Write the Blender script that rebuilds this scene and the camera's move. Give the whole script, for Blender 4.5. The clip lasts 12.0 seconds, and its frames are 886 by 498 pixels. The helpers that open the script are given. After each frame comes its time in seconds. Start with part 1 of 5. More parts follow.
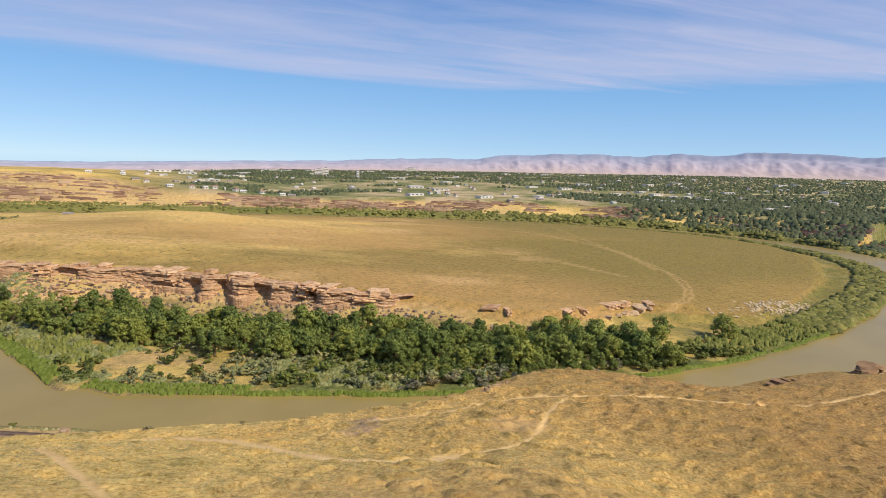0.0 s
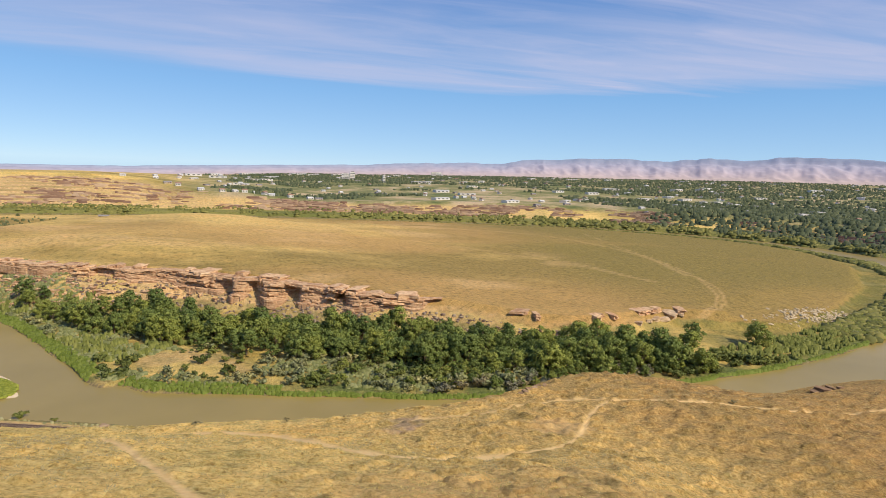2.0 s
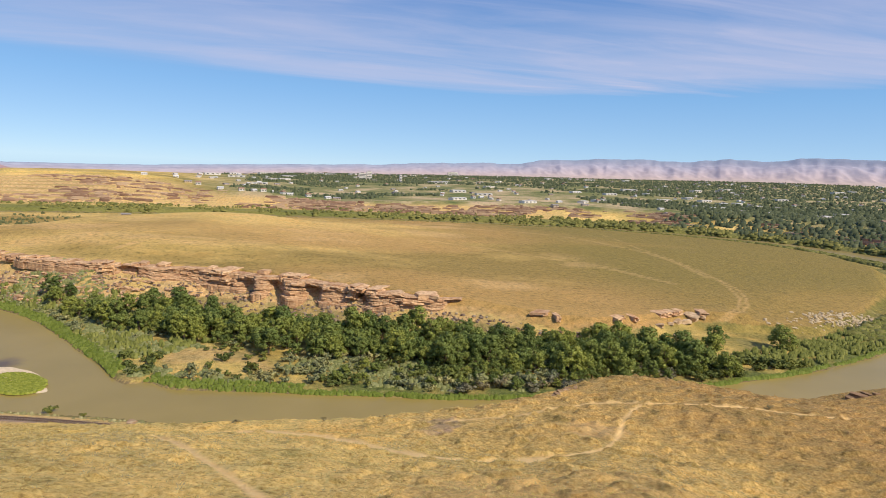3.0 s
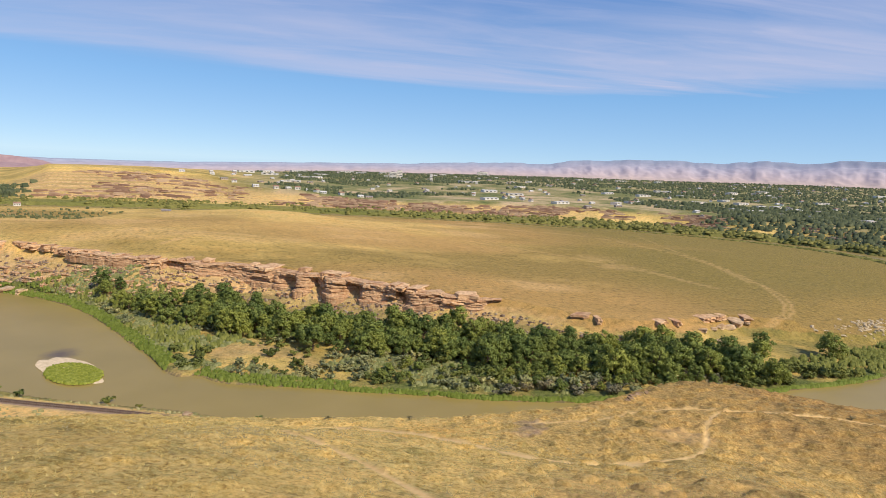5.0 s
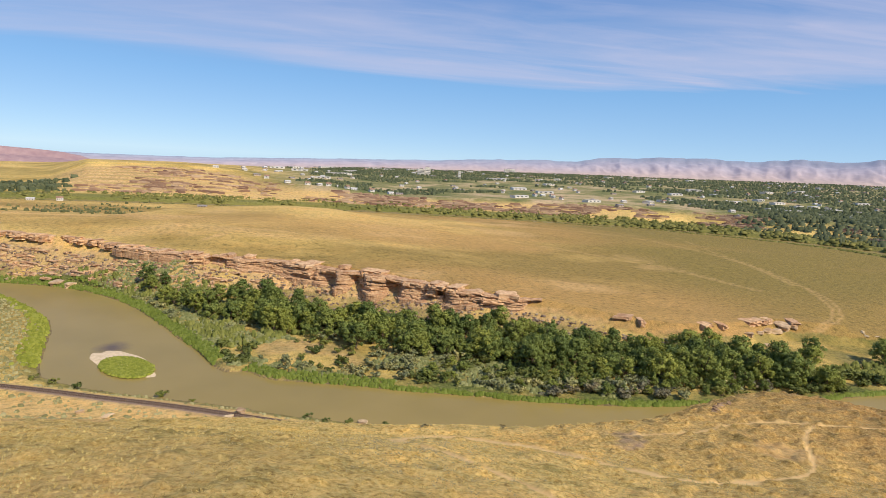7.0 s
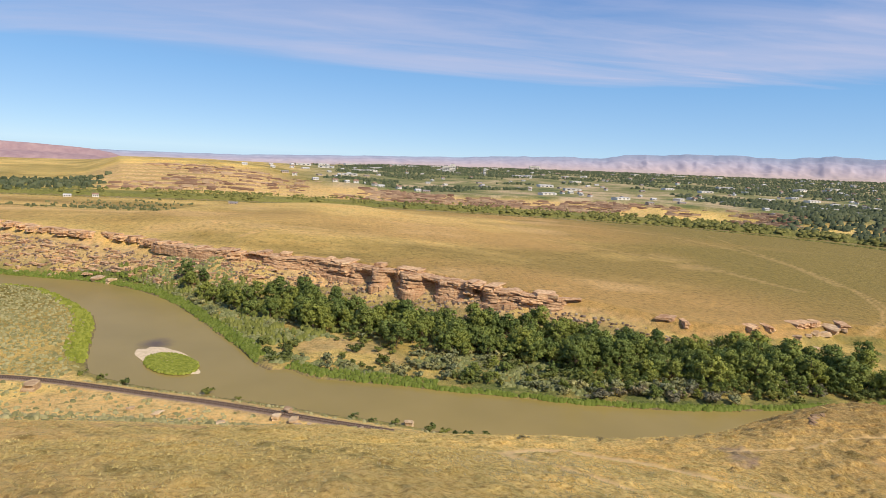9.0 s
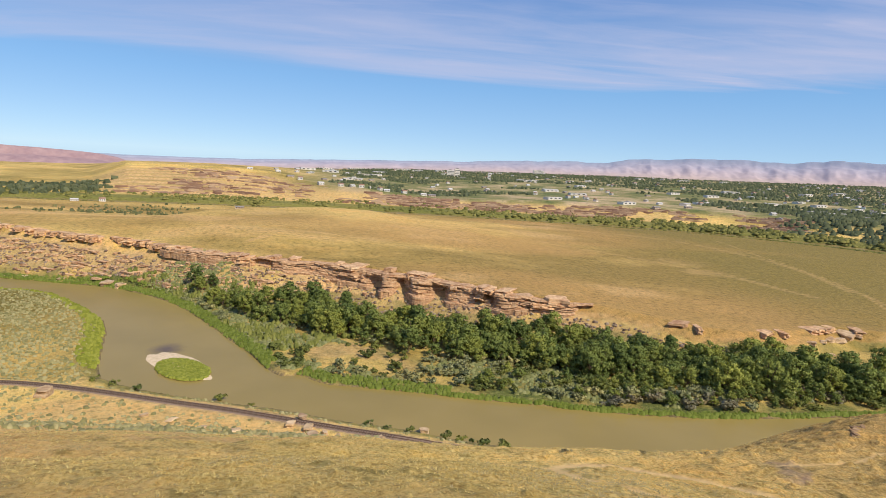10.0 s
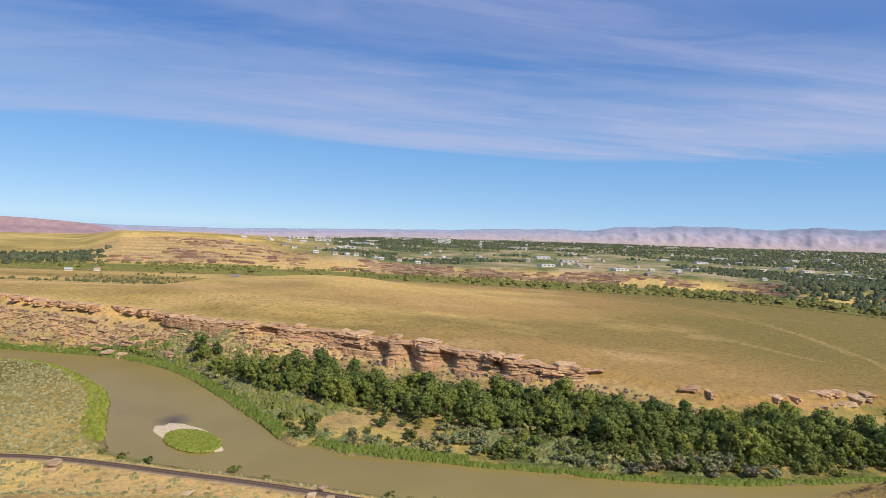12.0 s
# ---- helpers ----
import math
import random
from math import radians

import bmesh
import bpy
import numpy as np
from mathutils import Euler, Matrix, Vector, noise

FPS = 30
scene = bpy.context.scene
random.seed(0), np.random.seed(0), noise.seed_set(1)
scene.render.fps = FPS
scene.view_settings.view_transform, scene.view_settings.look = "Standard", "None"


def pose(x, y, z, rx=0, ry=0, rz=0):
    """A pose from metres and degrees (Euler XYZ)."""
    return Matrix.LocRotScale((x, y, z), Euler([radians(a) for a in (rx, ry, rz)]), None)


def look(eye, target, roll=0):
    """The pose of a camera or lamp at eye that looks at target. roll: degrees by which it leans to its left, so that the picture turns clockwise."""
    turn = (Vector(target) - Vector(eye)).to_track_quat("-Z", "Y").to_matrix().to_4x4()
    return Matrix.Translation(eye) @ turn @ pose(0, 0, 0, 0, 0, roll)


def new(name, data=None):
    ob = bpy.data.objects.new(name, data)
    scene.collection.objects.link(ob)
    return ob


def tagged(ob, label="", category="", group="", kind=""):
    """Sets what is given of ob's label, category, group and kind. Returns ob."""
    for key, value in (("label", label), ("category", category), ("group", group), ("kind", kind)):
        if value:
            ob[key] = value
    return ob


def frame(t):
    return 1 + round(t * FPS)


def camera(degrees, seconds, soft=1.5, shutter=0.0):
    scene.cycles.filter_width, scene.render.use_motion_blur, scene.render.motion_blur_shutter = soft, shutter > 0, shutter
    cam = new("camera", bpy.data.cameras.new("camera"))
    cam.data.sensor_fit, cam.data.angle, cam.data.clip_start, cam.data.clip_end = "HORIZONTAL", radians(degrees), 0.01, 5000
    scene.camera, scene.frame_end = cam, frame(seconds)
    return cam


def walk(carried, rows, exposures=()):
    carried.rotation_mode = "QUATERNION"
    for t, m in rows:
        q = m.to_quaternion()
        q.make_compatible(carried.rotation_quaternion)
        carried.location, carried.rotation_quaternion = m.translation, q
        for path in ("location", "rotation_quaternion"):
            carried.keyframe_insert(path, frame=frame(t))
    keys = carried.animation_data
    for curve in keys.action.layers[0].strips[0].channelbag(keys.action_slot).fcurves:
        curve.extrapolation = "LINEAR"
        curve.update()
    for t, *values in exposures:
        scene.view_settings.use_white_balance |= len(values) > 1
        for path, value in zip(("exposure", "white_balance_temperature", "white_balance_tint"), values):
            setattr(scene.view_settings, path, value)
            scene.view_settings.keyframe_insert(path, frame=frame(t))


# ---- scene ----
cam = camera(73.0, 12.0, soft=0.6)
PATH = [
    (0, (-7.389, 9.925, 85.686), (-6.8483, 11.8311, 85.4137), 2.1),
    (0.5, (-7.438, 9.657, 85.543), (-6.9088, 11.5674, 85.2736), 2.1),
    (1, (-8.015, 9.723, 85.416), (-7.5006, 11.6376, 85.1508), 2.1),
    (1.5, (-8.701, 9.894, 85.258), (-8.2125, 11.8161, 84.9953), 2.1),
    (2, (-9.531, 10.097, 85.171), (-9.0697, 12.0256, 84.9104), 2.2),
    (2.5, (-10.794, 10.180, 85.274), (-10.3594, 12.1144, 85.0126), 2.2),
    (3, (-12.076, 10.478, 85.334), (-11.6650, 12.4175, 85.0710), 2.4),
    (5, (-19.276, 11.052, 85.503), (-18.9543, 13.0077, 85.2338), 2.9),
    (5.5, (-21.234, 11.478, 85.654), (-20.9320, 13.4367, 85.3821), 3.0),
    (6, (-23.278, 11.998, 85.850), (-22.9978, 13.9596, 85.5754), 3.1),
    (6.5, (-25.400, 12.524, 86.037), (-25.1411, 14.4875, 85.7575), 3.2),
    (7, (-27.582, 12.975, 86.220), (-27.3423, 14.9401, 85.9356), 3.2),
    (9, (-35.495, 16.846, 85.990), (-35.3293, 18.8171, 85.6915), 3.2),
    (9.5, (-37.527, 17.886, 85.990), (-37.3695, 19.8568, 85.6895), 3.1),
    (10, (-39.272, 18.805, 85.922), (-39.1180, 20.7790, 85.6371), 3.2),
    (10.5, (-41.550, 19.230, 86.121), (-41.3968, 21.2119, 85.9044), 3.1),
    (11, (-44.637, 17.408, 85.402), (-44.4777, 19.3976, 85.2826), 3.0),
    (11.5, (-47.244, 16.656, 84.780), (-47.0762, 18.6474, 84.7148), 2.9),
    (12, (-49.807, 17.355, 84.559), (-49.6261, 19.3459, 84.5019), 2.9),
]
walk(cam, [(t, look(eye, target, roll)) for t, eye, target, roll in PATH], [(0, 0.0, 6500, 10), (9.8, 0.0, 6500, 10), (11.2, -0.13, 6150, 10), (12, -0.13, 6150, 10)])

# ---- world and sun ----
SUN_AZ, SUN_EL = 138.0, 45.0          # degrees clockwise from +y, and above the horizon
world = bpy.data.worlds.new("sky")
scene.world = world
world.use_nodes = True


def build_sky():
    nt = world.node_tree
    nt.nodes.clear()
    out = nt.nodes.new("ShaderNodeOutputWorld")
    bg = nt.nodes.new("ShaderNodeBackground")
    sky = nt.nodes.new("ShaderNodeTexSky")
    sky.sky_type, sky.sun_disc = "NISHITA", False
    sky.sun_elevation, sky.sun_rotation = radians(SUN_EL), radians(SUN_AZ)
    sky.altitude, sky.air_density, sky.dust_density, sky.ozone_density = 2500, 0.75, 0.0, 4.0
    bg.inputs["Strength"].default_value = 0.125
    tc = nt.nodes.new("ShaderNodeTexCoord")
    sep = nt.nodes.new("ShaderNodeSeparateXYZ")
    nt.links.new(tc.outputs["Generated"], sep.inputs[0])

    def mth(op, a, b=None, clamp=False):
        n = nt.nodes.new("ShaderNodeMath")
        n.operation, n.use_clamp = op, clamp
        for i, v in enumerate((a, b)):
            if v is None:
                continue
            if isinstance(v, (int, float)):
                n.inputs[i].default_value = v
            else:
                nt.links.new(v, n.inputs[i])
        return n.outputs[0]
    z = mth("MAXIMUM", sep.outputs["Z"], 0.02)
    # cloud sheet seen in perspective: direction divided by its height
    u = mth("DIVIDE", sep.outputs["X"], mth("ADD", z, 0.06))
    v = mth("DIVIDE", sep.outputs["Y"], mth("ADD", z, 0.06))
    comb = nt.nodes.new("ShaderNodeCombineXYZ")
    nt.links.new(u, comb.inputs[0]), nt.links.new(v, comb.inputs[1])
    mp = nt.nodes.new("ShaderNodeMapping")
    mp.inputs["Rotation"].default_value = (0, 0, radians(12))
    mp.inputs["Scale"].default_value = (0.34, 1.15, 1.0)
    nt.links.new(comb.outputs[0], mp.inputs[0])
    n1 = nt.nodes.new("ShaderNodeTexNoise")
    n1.inputs["Scale"].default_value, n1.inputs["Detail"].default_value = 0.75, 7.0
    n1.inputs["Roughness"].default_value, n1.inputs["Distortion"].default_value = 0.56, 0.7
    nt.links.new(mp.outputs[0], n1.inputs["Vector"])
    rmp = nt.nodes.new("ShaderNodeValToRGB")
    rmp.color_ramp.elements[0].position, rmp.color_ramp.elements[1].position = 0.36, 0.78
    nt.links.new(n1.outputs["Fac"], rmp.inputs["Fac"])
    n2 = nt.nodes.new("ShaderNodeTexNoise")               # long thin streaks inside the sheet
    n2.inputs["Scale"].default_value, n2.inputs["Detail"].default_value, n2.inputs["Roughness"].default_value = 2.4, 6.0, 0.6
    n2.inputs["Distortion"].default_value = 0.9
    nt.links.new(mp.outputs[0], n2.inputs["Vector"])
    thin = nt.nodes.new("ShaderNodeValToRGB")
    thin.color_ramp.elements[0].position, thin.color_ramp.elements[1].position = 0.46, 0.72
    nt.links.new(n2.outputs["Fac"], thin.inputs["Fac"])
    lift = nt.nodes.new("ShaderNodeMapRange")
    lift.inputs["From Min"].default_value, lift.inputs["From Max"].default_value = 0.127, 0.152
    nt.links.new(mth("ADD", sep.outputs["Z"], mth("MULTIPLY", mth("SUBTRACT", n1.outputs["Fac"], 0.5), 0.11)), lift.inputs["Value"])
    high = nt.nodes.new("ShaderNodeMapRange")             # the veil breaks up higher in the sky
    high.inputs["From Min"].default_value, high.inputs["From Max"].default_value = 0.16, 0.30
    high.inputs["To Min"].default_value, high.inputs["To Max"].default_value = 0.2, -0.1
    nt.links.new(sep.outputs["Z"], high.inputs["Value"])
    body = mth("ADD", mth("MULTIPLY", rmp.outputs["Color"], 0.6), mth("MULTIPLY", thin.outputs["Color"], 0.2))
    fac = mth("MULTIPLY", mth("MULTIPLY", mth("ADD", body, high.outputs[0]), mth("ADD", mth("MULTIPLY", sep.outputs["X"], 0.45), 0.95)), lift.outputs[0], True)
    clear = nt.nodes.new("ShaderNodeValToRGB")
    stops = ((0.0, (3.5, 5.2, 6.9)), (0.12, (2.0, 4.1, 6.9)), (0.3, (0.9, 2.2, 5.4)), (1.0, (0.6, 1.6, 4.2)))
    clear.color_ramp.elements[0].color, clear.color_ramp.elements[1].color = (*stops[0][1], 1), (*stops[-1][1], 1)
    for p, c in stops[1:-1]:
        clear.color_ramp.elements.new(p).color = (*c, 1)
    nt.links.new(sep.outputs["Z"], clear.inputs["Fac"])
    blue = nt.nodes.new("ShaderNodeMixRGB")
    blue.inputs["Fac"].default_value = 0.7
    nt.links.new(sky.outputs[0], blue.inputs[1])
    nt.links.new(clear.outputs["Color"], blue.inputs[2])
    mix = nt.nodes.new("ShaderNodeMixRGB")
    nt.links.new(fac, mix.inputs["Fac"])
    nt.links.new(blue.outputs[0], mix.inputs[1])
    mix.inputs[2].default_value = (4.6, 4.7, 6.2, 1)
    nt.links.new(mix.outputs[0], bg.inputs["Color"])
    nt.links.new(bg.outputs[0], out.inputs["Surface"])


build_sky()
sun = new("sun", bpy.data.lights.new("sun", "SUN"))
sun.data.energy, sun.data.angle, sun.data.color = 4.6, radians(0.53), (1.0, 0.885, 0.70)
saz, sel = radians(SUN_AZ), radians(SUN_EL)
sun.matrix_world = look((math.sin(saz) * math.cos(sel) * 900, math.cos(saz) * math.cos(sel) * 900, math.sin(sel) * 900), (0, 0, 0))

# ---- number helpers ----


def sstep(a, b, v):
    t = np.clip((np.asarray(v, float) - a) / (b - a), 0, 1)    # falls where b < a
    return t * t * (3 - 2 * t)


def hash2(i, j, seed):
    h = (i.astype(np.int64) * 374761393 + j.astype(np.int64) * 668265263 + seed * 974711) & 0x7FFFFFFF
    h = ((h ^ (h >> 13)) * 1274126177) & 0x7FFFFFFF
    return ((h ^ (h >> 16)) & 0xFFFF) / 65535.0


def vnoise(x, y, size, seed=0):
    """Smooth random field from -1 to 1 with features of that size in metres."""
    x, y = np.asarray(x, float) / size, np.asarray(y, float) / size
    i, j = np.floor(x), np.floor(y)
    u, v = x - i, y - j
    u, v = u * u * (3 - 2 * u), v * v * (3 - 2 * v)
    a, b = hash2(i, j, seed), hash2(i + 1, j, seed)
    c, d = hash2(i, j + 1, seed), hash2(i + 1, j + 1, seed)
    return 2 * ((a * (1 - u) + b * u) * (1 - v) + (c * (1 - u) + d * u) * v) - 1


def fbm(x, y, size, octaves=4, seed=0, gain=0.5):
    total, amp, norm = 0.0, 1.0, 0.0
    for k in range(octaves):
        total = total + amp * vnoise(x, y, size / 2 ** k, seed + 17 * k)
        norm, amp = norm + amp, amp * gain
    return total / norm


def line_at(line, x, y):
    """Distance to a polyline, the side (positive to the left of its way) and the running length of the nearest point."""
    x, y = np.asarray(x, float), np.asarray(y, float)
    best, side, run, length = np.full(x.shape, 1e18), np.zeros(x.shape), np.zeros(x.shape), 0.0
    for (ax, ay), (bx, by) in zip(line[:-1], line[1:]):
        dx, dy = bx - ax, by - ay
        ll = math.hypot(dx, dy)
        t = np.clip(((x - ax) * dx + (y - ay) * dy) / ll ** 2, 0, 1)
        d = (x - ax - t * dx) ** 2 + (y - ay - t * dy) ** 2
        m = d < best
        best = np.where(m, d, best)
        side = np.where(m, np.sign(dx * (y - ay) - dy * (x - ax)), side)
        run = np.where(m, length + t * ll, run)
        length += ll
    return np.sqrt(best), side, run


def inside(poly, x, y):
    x, y = np.asarray(x, float), np.asarray(y, float)
    r = np.zeros(x.shape, bool)
    for (ax, ay), (bx, by) in zip(poly, poly[1:] + poly[:1]):
        if ay == by:
            continue
        r ^= ((ay > y) != (by > y)) & (x < (bx - ax) * (y - ay) / (by - ay) + ax)
    return r


def smooth_line(pts, times=2):
    for _ in range(times):
        q = [pts[0]]
        for a, b in zip(pts[:-1], pts[1:]):
            q += [(a[0] * .75 + b[0] * .25, a[1] * .75 + b[1] * .25), (a[0] * .25 + b[0] * .75, a[1] * .25 + b[1] * .75)]
        pts = q + [pts[-1]]
    return pts


# ---- the plan of the land ----
INNER = smooth_line([(-700, 520), (-520, 470), (-400, 425), (-284, 402), (-209, 388), (-185, 373), (-169, 361), (-152, 343), (-135, 321), (-123, 304), (-112, 288), (-101, 274), (-94, 263),
                     (-87, 251), (-81, 246), (-75, 249), (-66, 240), (-54, 237.5), (-31, 234), (-13, 229.5), (11, 225), (31, 220.5), (52, 217.5), (72, 216), (110, 218), (152, 222.5),
                     (172, 227), (199, 232), (229, 240), (273, 256), (346, 289), (450, 350), (560, 440), (610, 560), (600, 680), (530, 780),
                     (430, 850), (310, 905), (120, 945), (-80, 965), (-270, 955), (-420, 930), (-640, 890)], 1)
OUTER = smooth_line([(-700, 470), (-520, 415), (-400, 385), (-267, 368), (-238, 369), (-208, 344), (-184, 320), (-173, 302), (-162, 274), (-151, 247), (-144, 237),
                     (-129, 230), (-101, 221), (-76, 216), (-52, 206), (-37, 203), (-19, 196), (-2, 191), (8, 190), (40, 182), (80, 174),
                     (120, 172), (165, 178), (205, 190), (245, 205), (290, 222), (370, 262), (480, 315), (600, 400), (680, 540), (670, 700),
                     (590, 830), (480, 900), (340, 962), (130, 1000), (-70, 1020), (-280, 1010), (-450, 982), (-640, 940)], 1)
RIVER = INNER + OUTER[::-1]
PENINSULA = INNER + [(-3000, 890), (-3000, 520)]
CLIFF = [(-700, 600), (-420, 500), (-318, 460), (-267, 438), (-213, 422), (-180, 403), (-140, 388), (-98, 382), (-69, 378), (-44, 364), (-18, 353), (9, 335),
         (38, 322), (60, 316), (74, 311), (90, 300), (107, 288), (135, 283), (157, 289), (195, 304), (225, 296), (265, 293), (335, 326), (430, 392), (520, 480), (560, 580)]
RAIL = smooth_line([(-420, 214), (-260, 222), (-171, 221), (-153, 219), (-132, 214), (-111, 208), (-91, 203), (-72, 197), (-54, 191), (-37, 186), (-10, 177), (30, 167), (120, 156), (210, 170)], 2)
TRAILS = [smooth_line(p, 2) for p in (
    [(-24.6, 57.5), (-24.6, 65), (-24, 70.4), (-20.4, 72.8), (-16.1, 72.2), (-11.9, 67.0), (-9.2, 63.2), (-6.8, 60.2), (-4.6, 57.9), (-2.9, 56.4), (-1.0, 56.2), (3.0, 59.0), (8.1, 61.8), (12.6, 63.6), (15.8, 64.4),
     (19.4, 66.6), (23.3, 71.9), (26, 76.3), (28.9, 80), (31.9, 82.6), (34.8, 83.8), (40.4, 81.9), (48.7, 80.2), (54.8, 77.3), (59.7, 76.2), (66.8, 76), (73.3, 77.1), (84, 77), (120, 85)],
    [(-24.6, 57.5), (-21.9, 53.8), (-19.5, 48.9), (-16.2, 43.3), (-11.4, 34.5), (-4, 22), (5, 6)],
    [(2, 75.5), (12.5, 77.5), (17, 80.8), (21.7, 82.8), (26, 84.6), (33, 84.4)])]
TRACKS = [smooth_line(p, 2) for p in (
    [(205, 298), (222, 306), (248, 330), (268, 366), (284, 404), (298, 450), (303, 504), (310, 587), (330, 680)],
    [(214, 300), (232, 309), (256, 335), (274, 368), (286, 404)],
    [(237, 382), (224, 426), (207, 461), (181, 500)])]
SWALES = [smooth_line(p, 2) for p in ([(280, 410), (300, 480), (300, 560), (250, 640), (150, 660)], [(235, 385), (215, 440), (160, 500), (90, 540)], [(60, 590), (0, 570), (-90, 575)])]
SCARS = ((-83, 251, 5, 4, 0.2), (-116, 198, 2.5, 6, 0.25), (-55, 82, 12, 7, 0.3), (-66, 104, 14, 7, 0.2), (21, 72, 4, 3, 0.6), (-135, 432, 9, 2.5, 0.9), (-128, 436, 6, 1.5, 0.9), (-36, 150, 14, 9, 0.4), (-10, 150, 12, 8, 0.4), (-46, 122, 26, 16, 0.3), (-18, 128, 20, 14, 0.0), (-76, 140, 20, 10, 0.2))
SILT = (-136, 275, 11, 14)
GREY_PATCH = (2.0, 73.5, 1.9, 3.3)
BREAK = ((-160, 50), (-60, 66), (-30, 72), (-15, 77), (0, 76), (10, 80), (20, 87), (30, 95), (43, 101), (57, 96), (64, 89), (72, 90), (85, 90), (107, 88), (140, 88), (260, 100))


def river_sd(x, y):
    d1, _, _ = line_at(INNER, x, y)
    d2, _, _ = line_at(OUTER, x, y)
    d = np.minimum(d1, d2)
    return np.where(inside(RIVER, x, y), -d, d)


def hill_top(x, y):
    w = sstep(5, 35, x)
    yy = np.maximum(y, 6)
    return 64.5 - 0.27 * (yy - 48) - w * (0.2 * np.clip(82 - yy, 0, 60) + 1.5 + 1.6 * sstep(45, 75, x) - 1.3 * sstep(68, 92, x)) + 4.3 * sstep(2, -38, x) * sstep(76, 48, y) - 2.3 * np.exp(-((x - 8) / 10) ** 2 - ((y - 61) / 10) ** 2) + 2.6 * np.exp(-((x - 40) / 14) ** 2 - ((y - 100) / 14) ** 2) - 0.75 * np.exp(-((x + 6) / 24) ** 2 - ((y - 76) / 10) ** 2) + 0.5 * fbm(x, y, 22, 3, 5) + 0.10 * fbm(x, y, 2.5, 2, 8)


def hill(x, y):
    yb = np.interp(x, [p[0] for p in BREAK], [p[1] for p in BREAK]) + 2.5 * fbm(x, y * 0.3, 14, 3, 3)
    over = np.maximum(y - yb, 0)
    slope = np.interp(x, [-80, -40, 0, 60], [0.47, 0.50, 0.62, 0.72])
    soft = over * over / (over + 5)
    gully = 2.2 * np.abs(fbm(x, y * 0.25, 26, 3, 12)) * sstep(4, 40, over)
    return hill_top(x, np.minimum(y, yb)) - slope * soft - gully


CREST_X, CREST_Y = (-420, -300, -245, -215, -150, -72, -16, 60, 151, 322, 500), (470, 470, 475, 560, 615, 640, 600, 640, 680, 769, 900)


def plateau(x, y, dc):
    z = np.interp(x, [-320, -100, 0, 60, 107, 200, 400], [24, 22, 19.5, 16.5, 13, 11, 8])
    z = z + 8.0 * np.exp(-((x - 130) / 230) ** 2 - ((y - 650) / 170) ** 2)
    z = z + np.interp(x, [-320, -180, -120, -60, 0, 60], [6, 8, 9, 6, 3, 1]) * sstep(0, 62, dc)
    # the back of the plateau falls away towards the far reach of the river
    over = np.maximum(y + 6 * fbm(x, y, 120, 2, 25) - np.interp(x, CREST_X, CREST_Y), 0)
    z = z - np.interp(x, [-350, -150, 100, 300], [0.10, 0.11, 0.11, 0.09]) * over * over / (over + 50)
    z = np.where(over > 0, np.maximum(z, 9.0 + 0.6 * fbm(x, y, 70, 3, 27)), z)
    return z + 1.2 * fbm(x, y, 90, 4, 21) * sstep(0, 40, dc)


# elevation of the far valley edge and of the skyline, seen from the hill, by bearing in degrees
EDGE_AZ, EDGE_EL = (-60, -31, -12, 0, 15, 30, 41, 51, 80), (-1.7, -1.75, -1.4, -0.85, -0.48, -0.2, 0.02, 0.1, 0.1)
SKY_AZ, SKY_EL = (-60, -22, -14, -4.6, 5, 13, 21, 26, 30, 34, 37, 40, 42, 46, 51, 80), (-0.75, -0.78, -0.62, -0.2, 0.2, 0.68, 1.05, 1.3, 1.55, 1.58, 1.88, 1.78, 2.0, 2.0, 2.0, 1.9)


def valley_z(x, y):
    az, r = np.degrees(np.arctan2(x + 25, y - 12)), np.hypot(x + 25, y - 12)
    return 85.5 + r * np.tan(np.radians(np.interp(az, EDGE_AZ, EDGE_EL))), r


# rim of the far scarp: height and the breadth of its terraces, by bearing in degrees
RIM_AZ = (-60, -29, -26.5, -24, -17, -12.5, -10, -7, -4, -2, 2.8, 12.5, 21.5, 34, 60)
RIM_Z = (14, 14, 22, 50, 53, 47, 37, 31, 31, 26.5, 21.5, 27, 29, 28, 30)
RIM_W = (300, 300, 300, 300, 290, 260, 190, 120, 90, 85, 75, 75, 75, 75, 75)


def terrace(x, y, sd):
    """How far up the far scarp a point lies, from 0 at the foot to 1 at the rim."""
    az = np.degrees(np.arctan2(x + 25, y - 12))
    return np.clip((sd + 12 * fbm(x, y, 60, 4, 81) - 30) / np.interp(az, RIM_AZ, RIM_W), 0, 1)


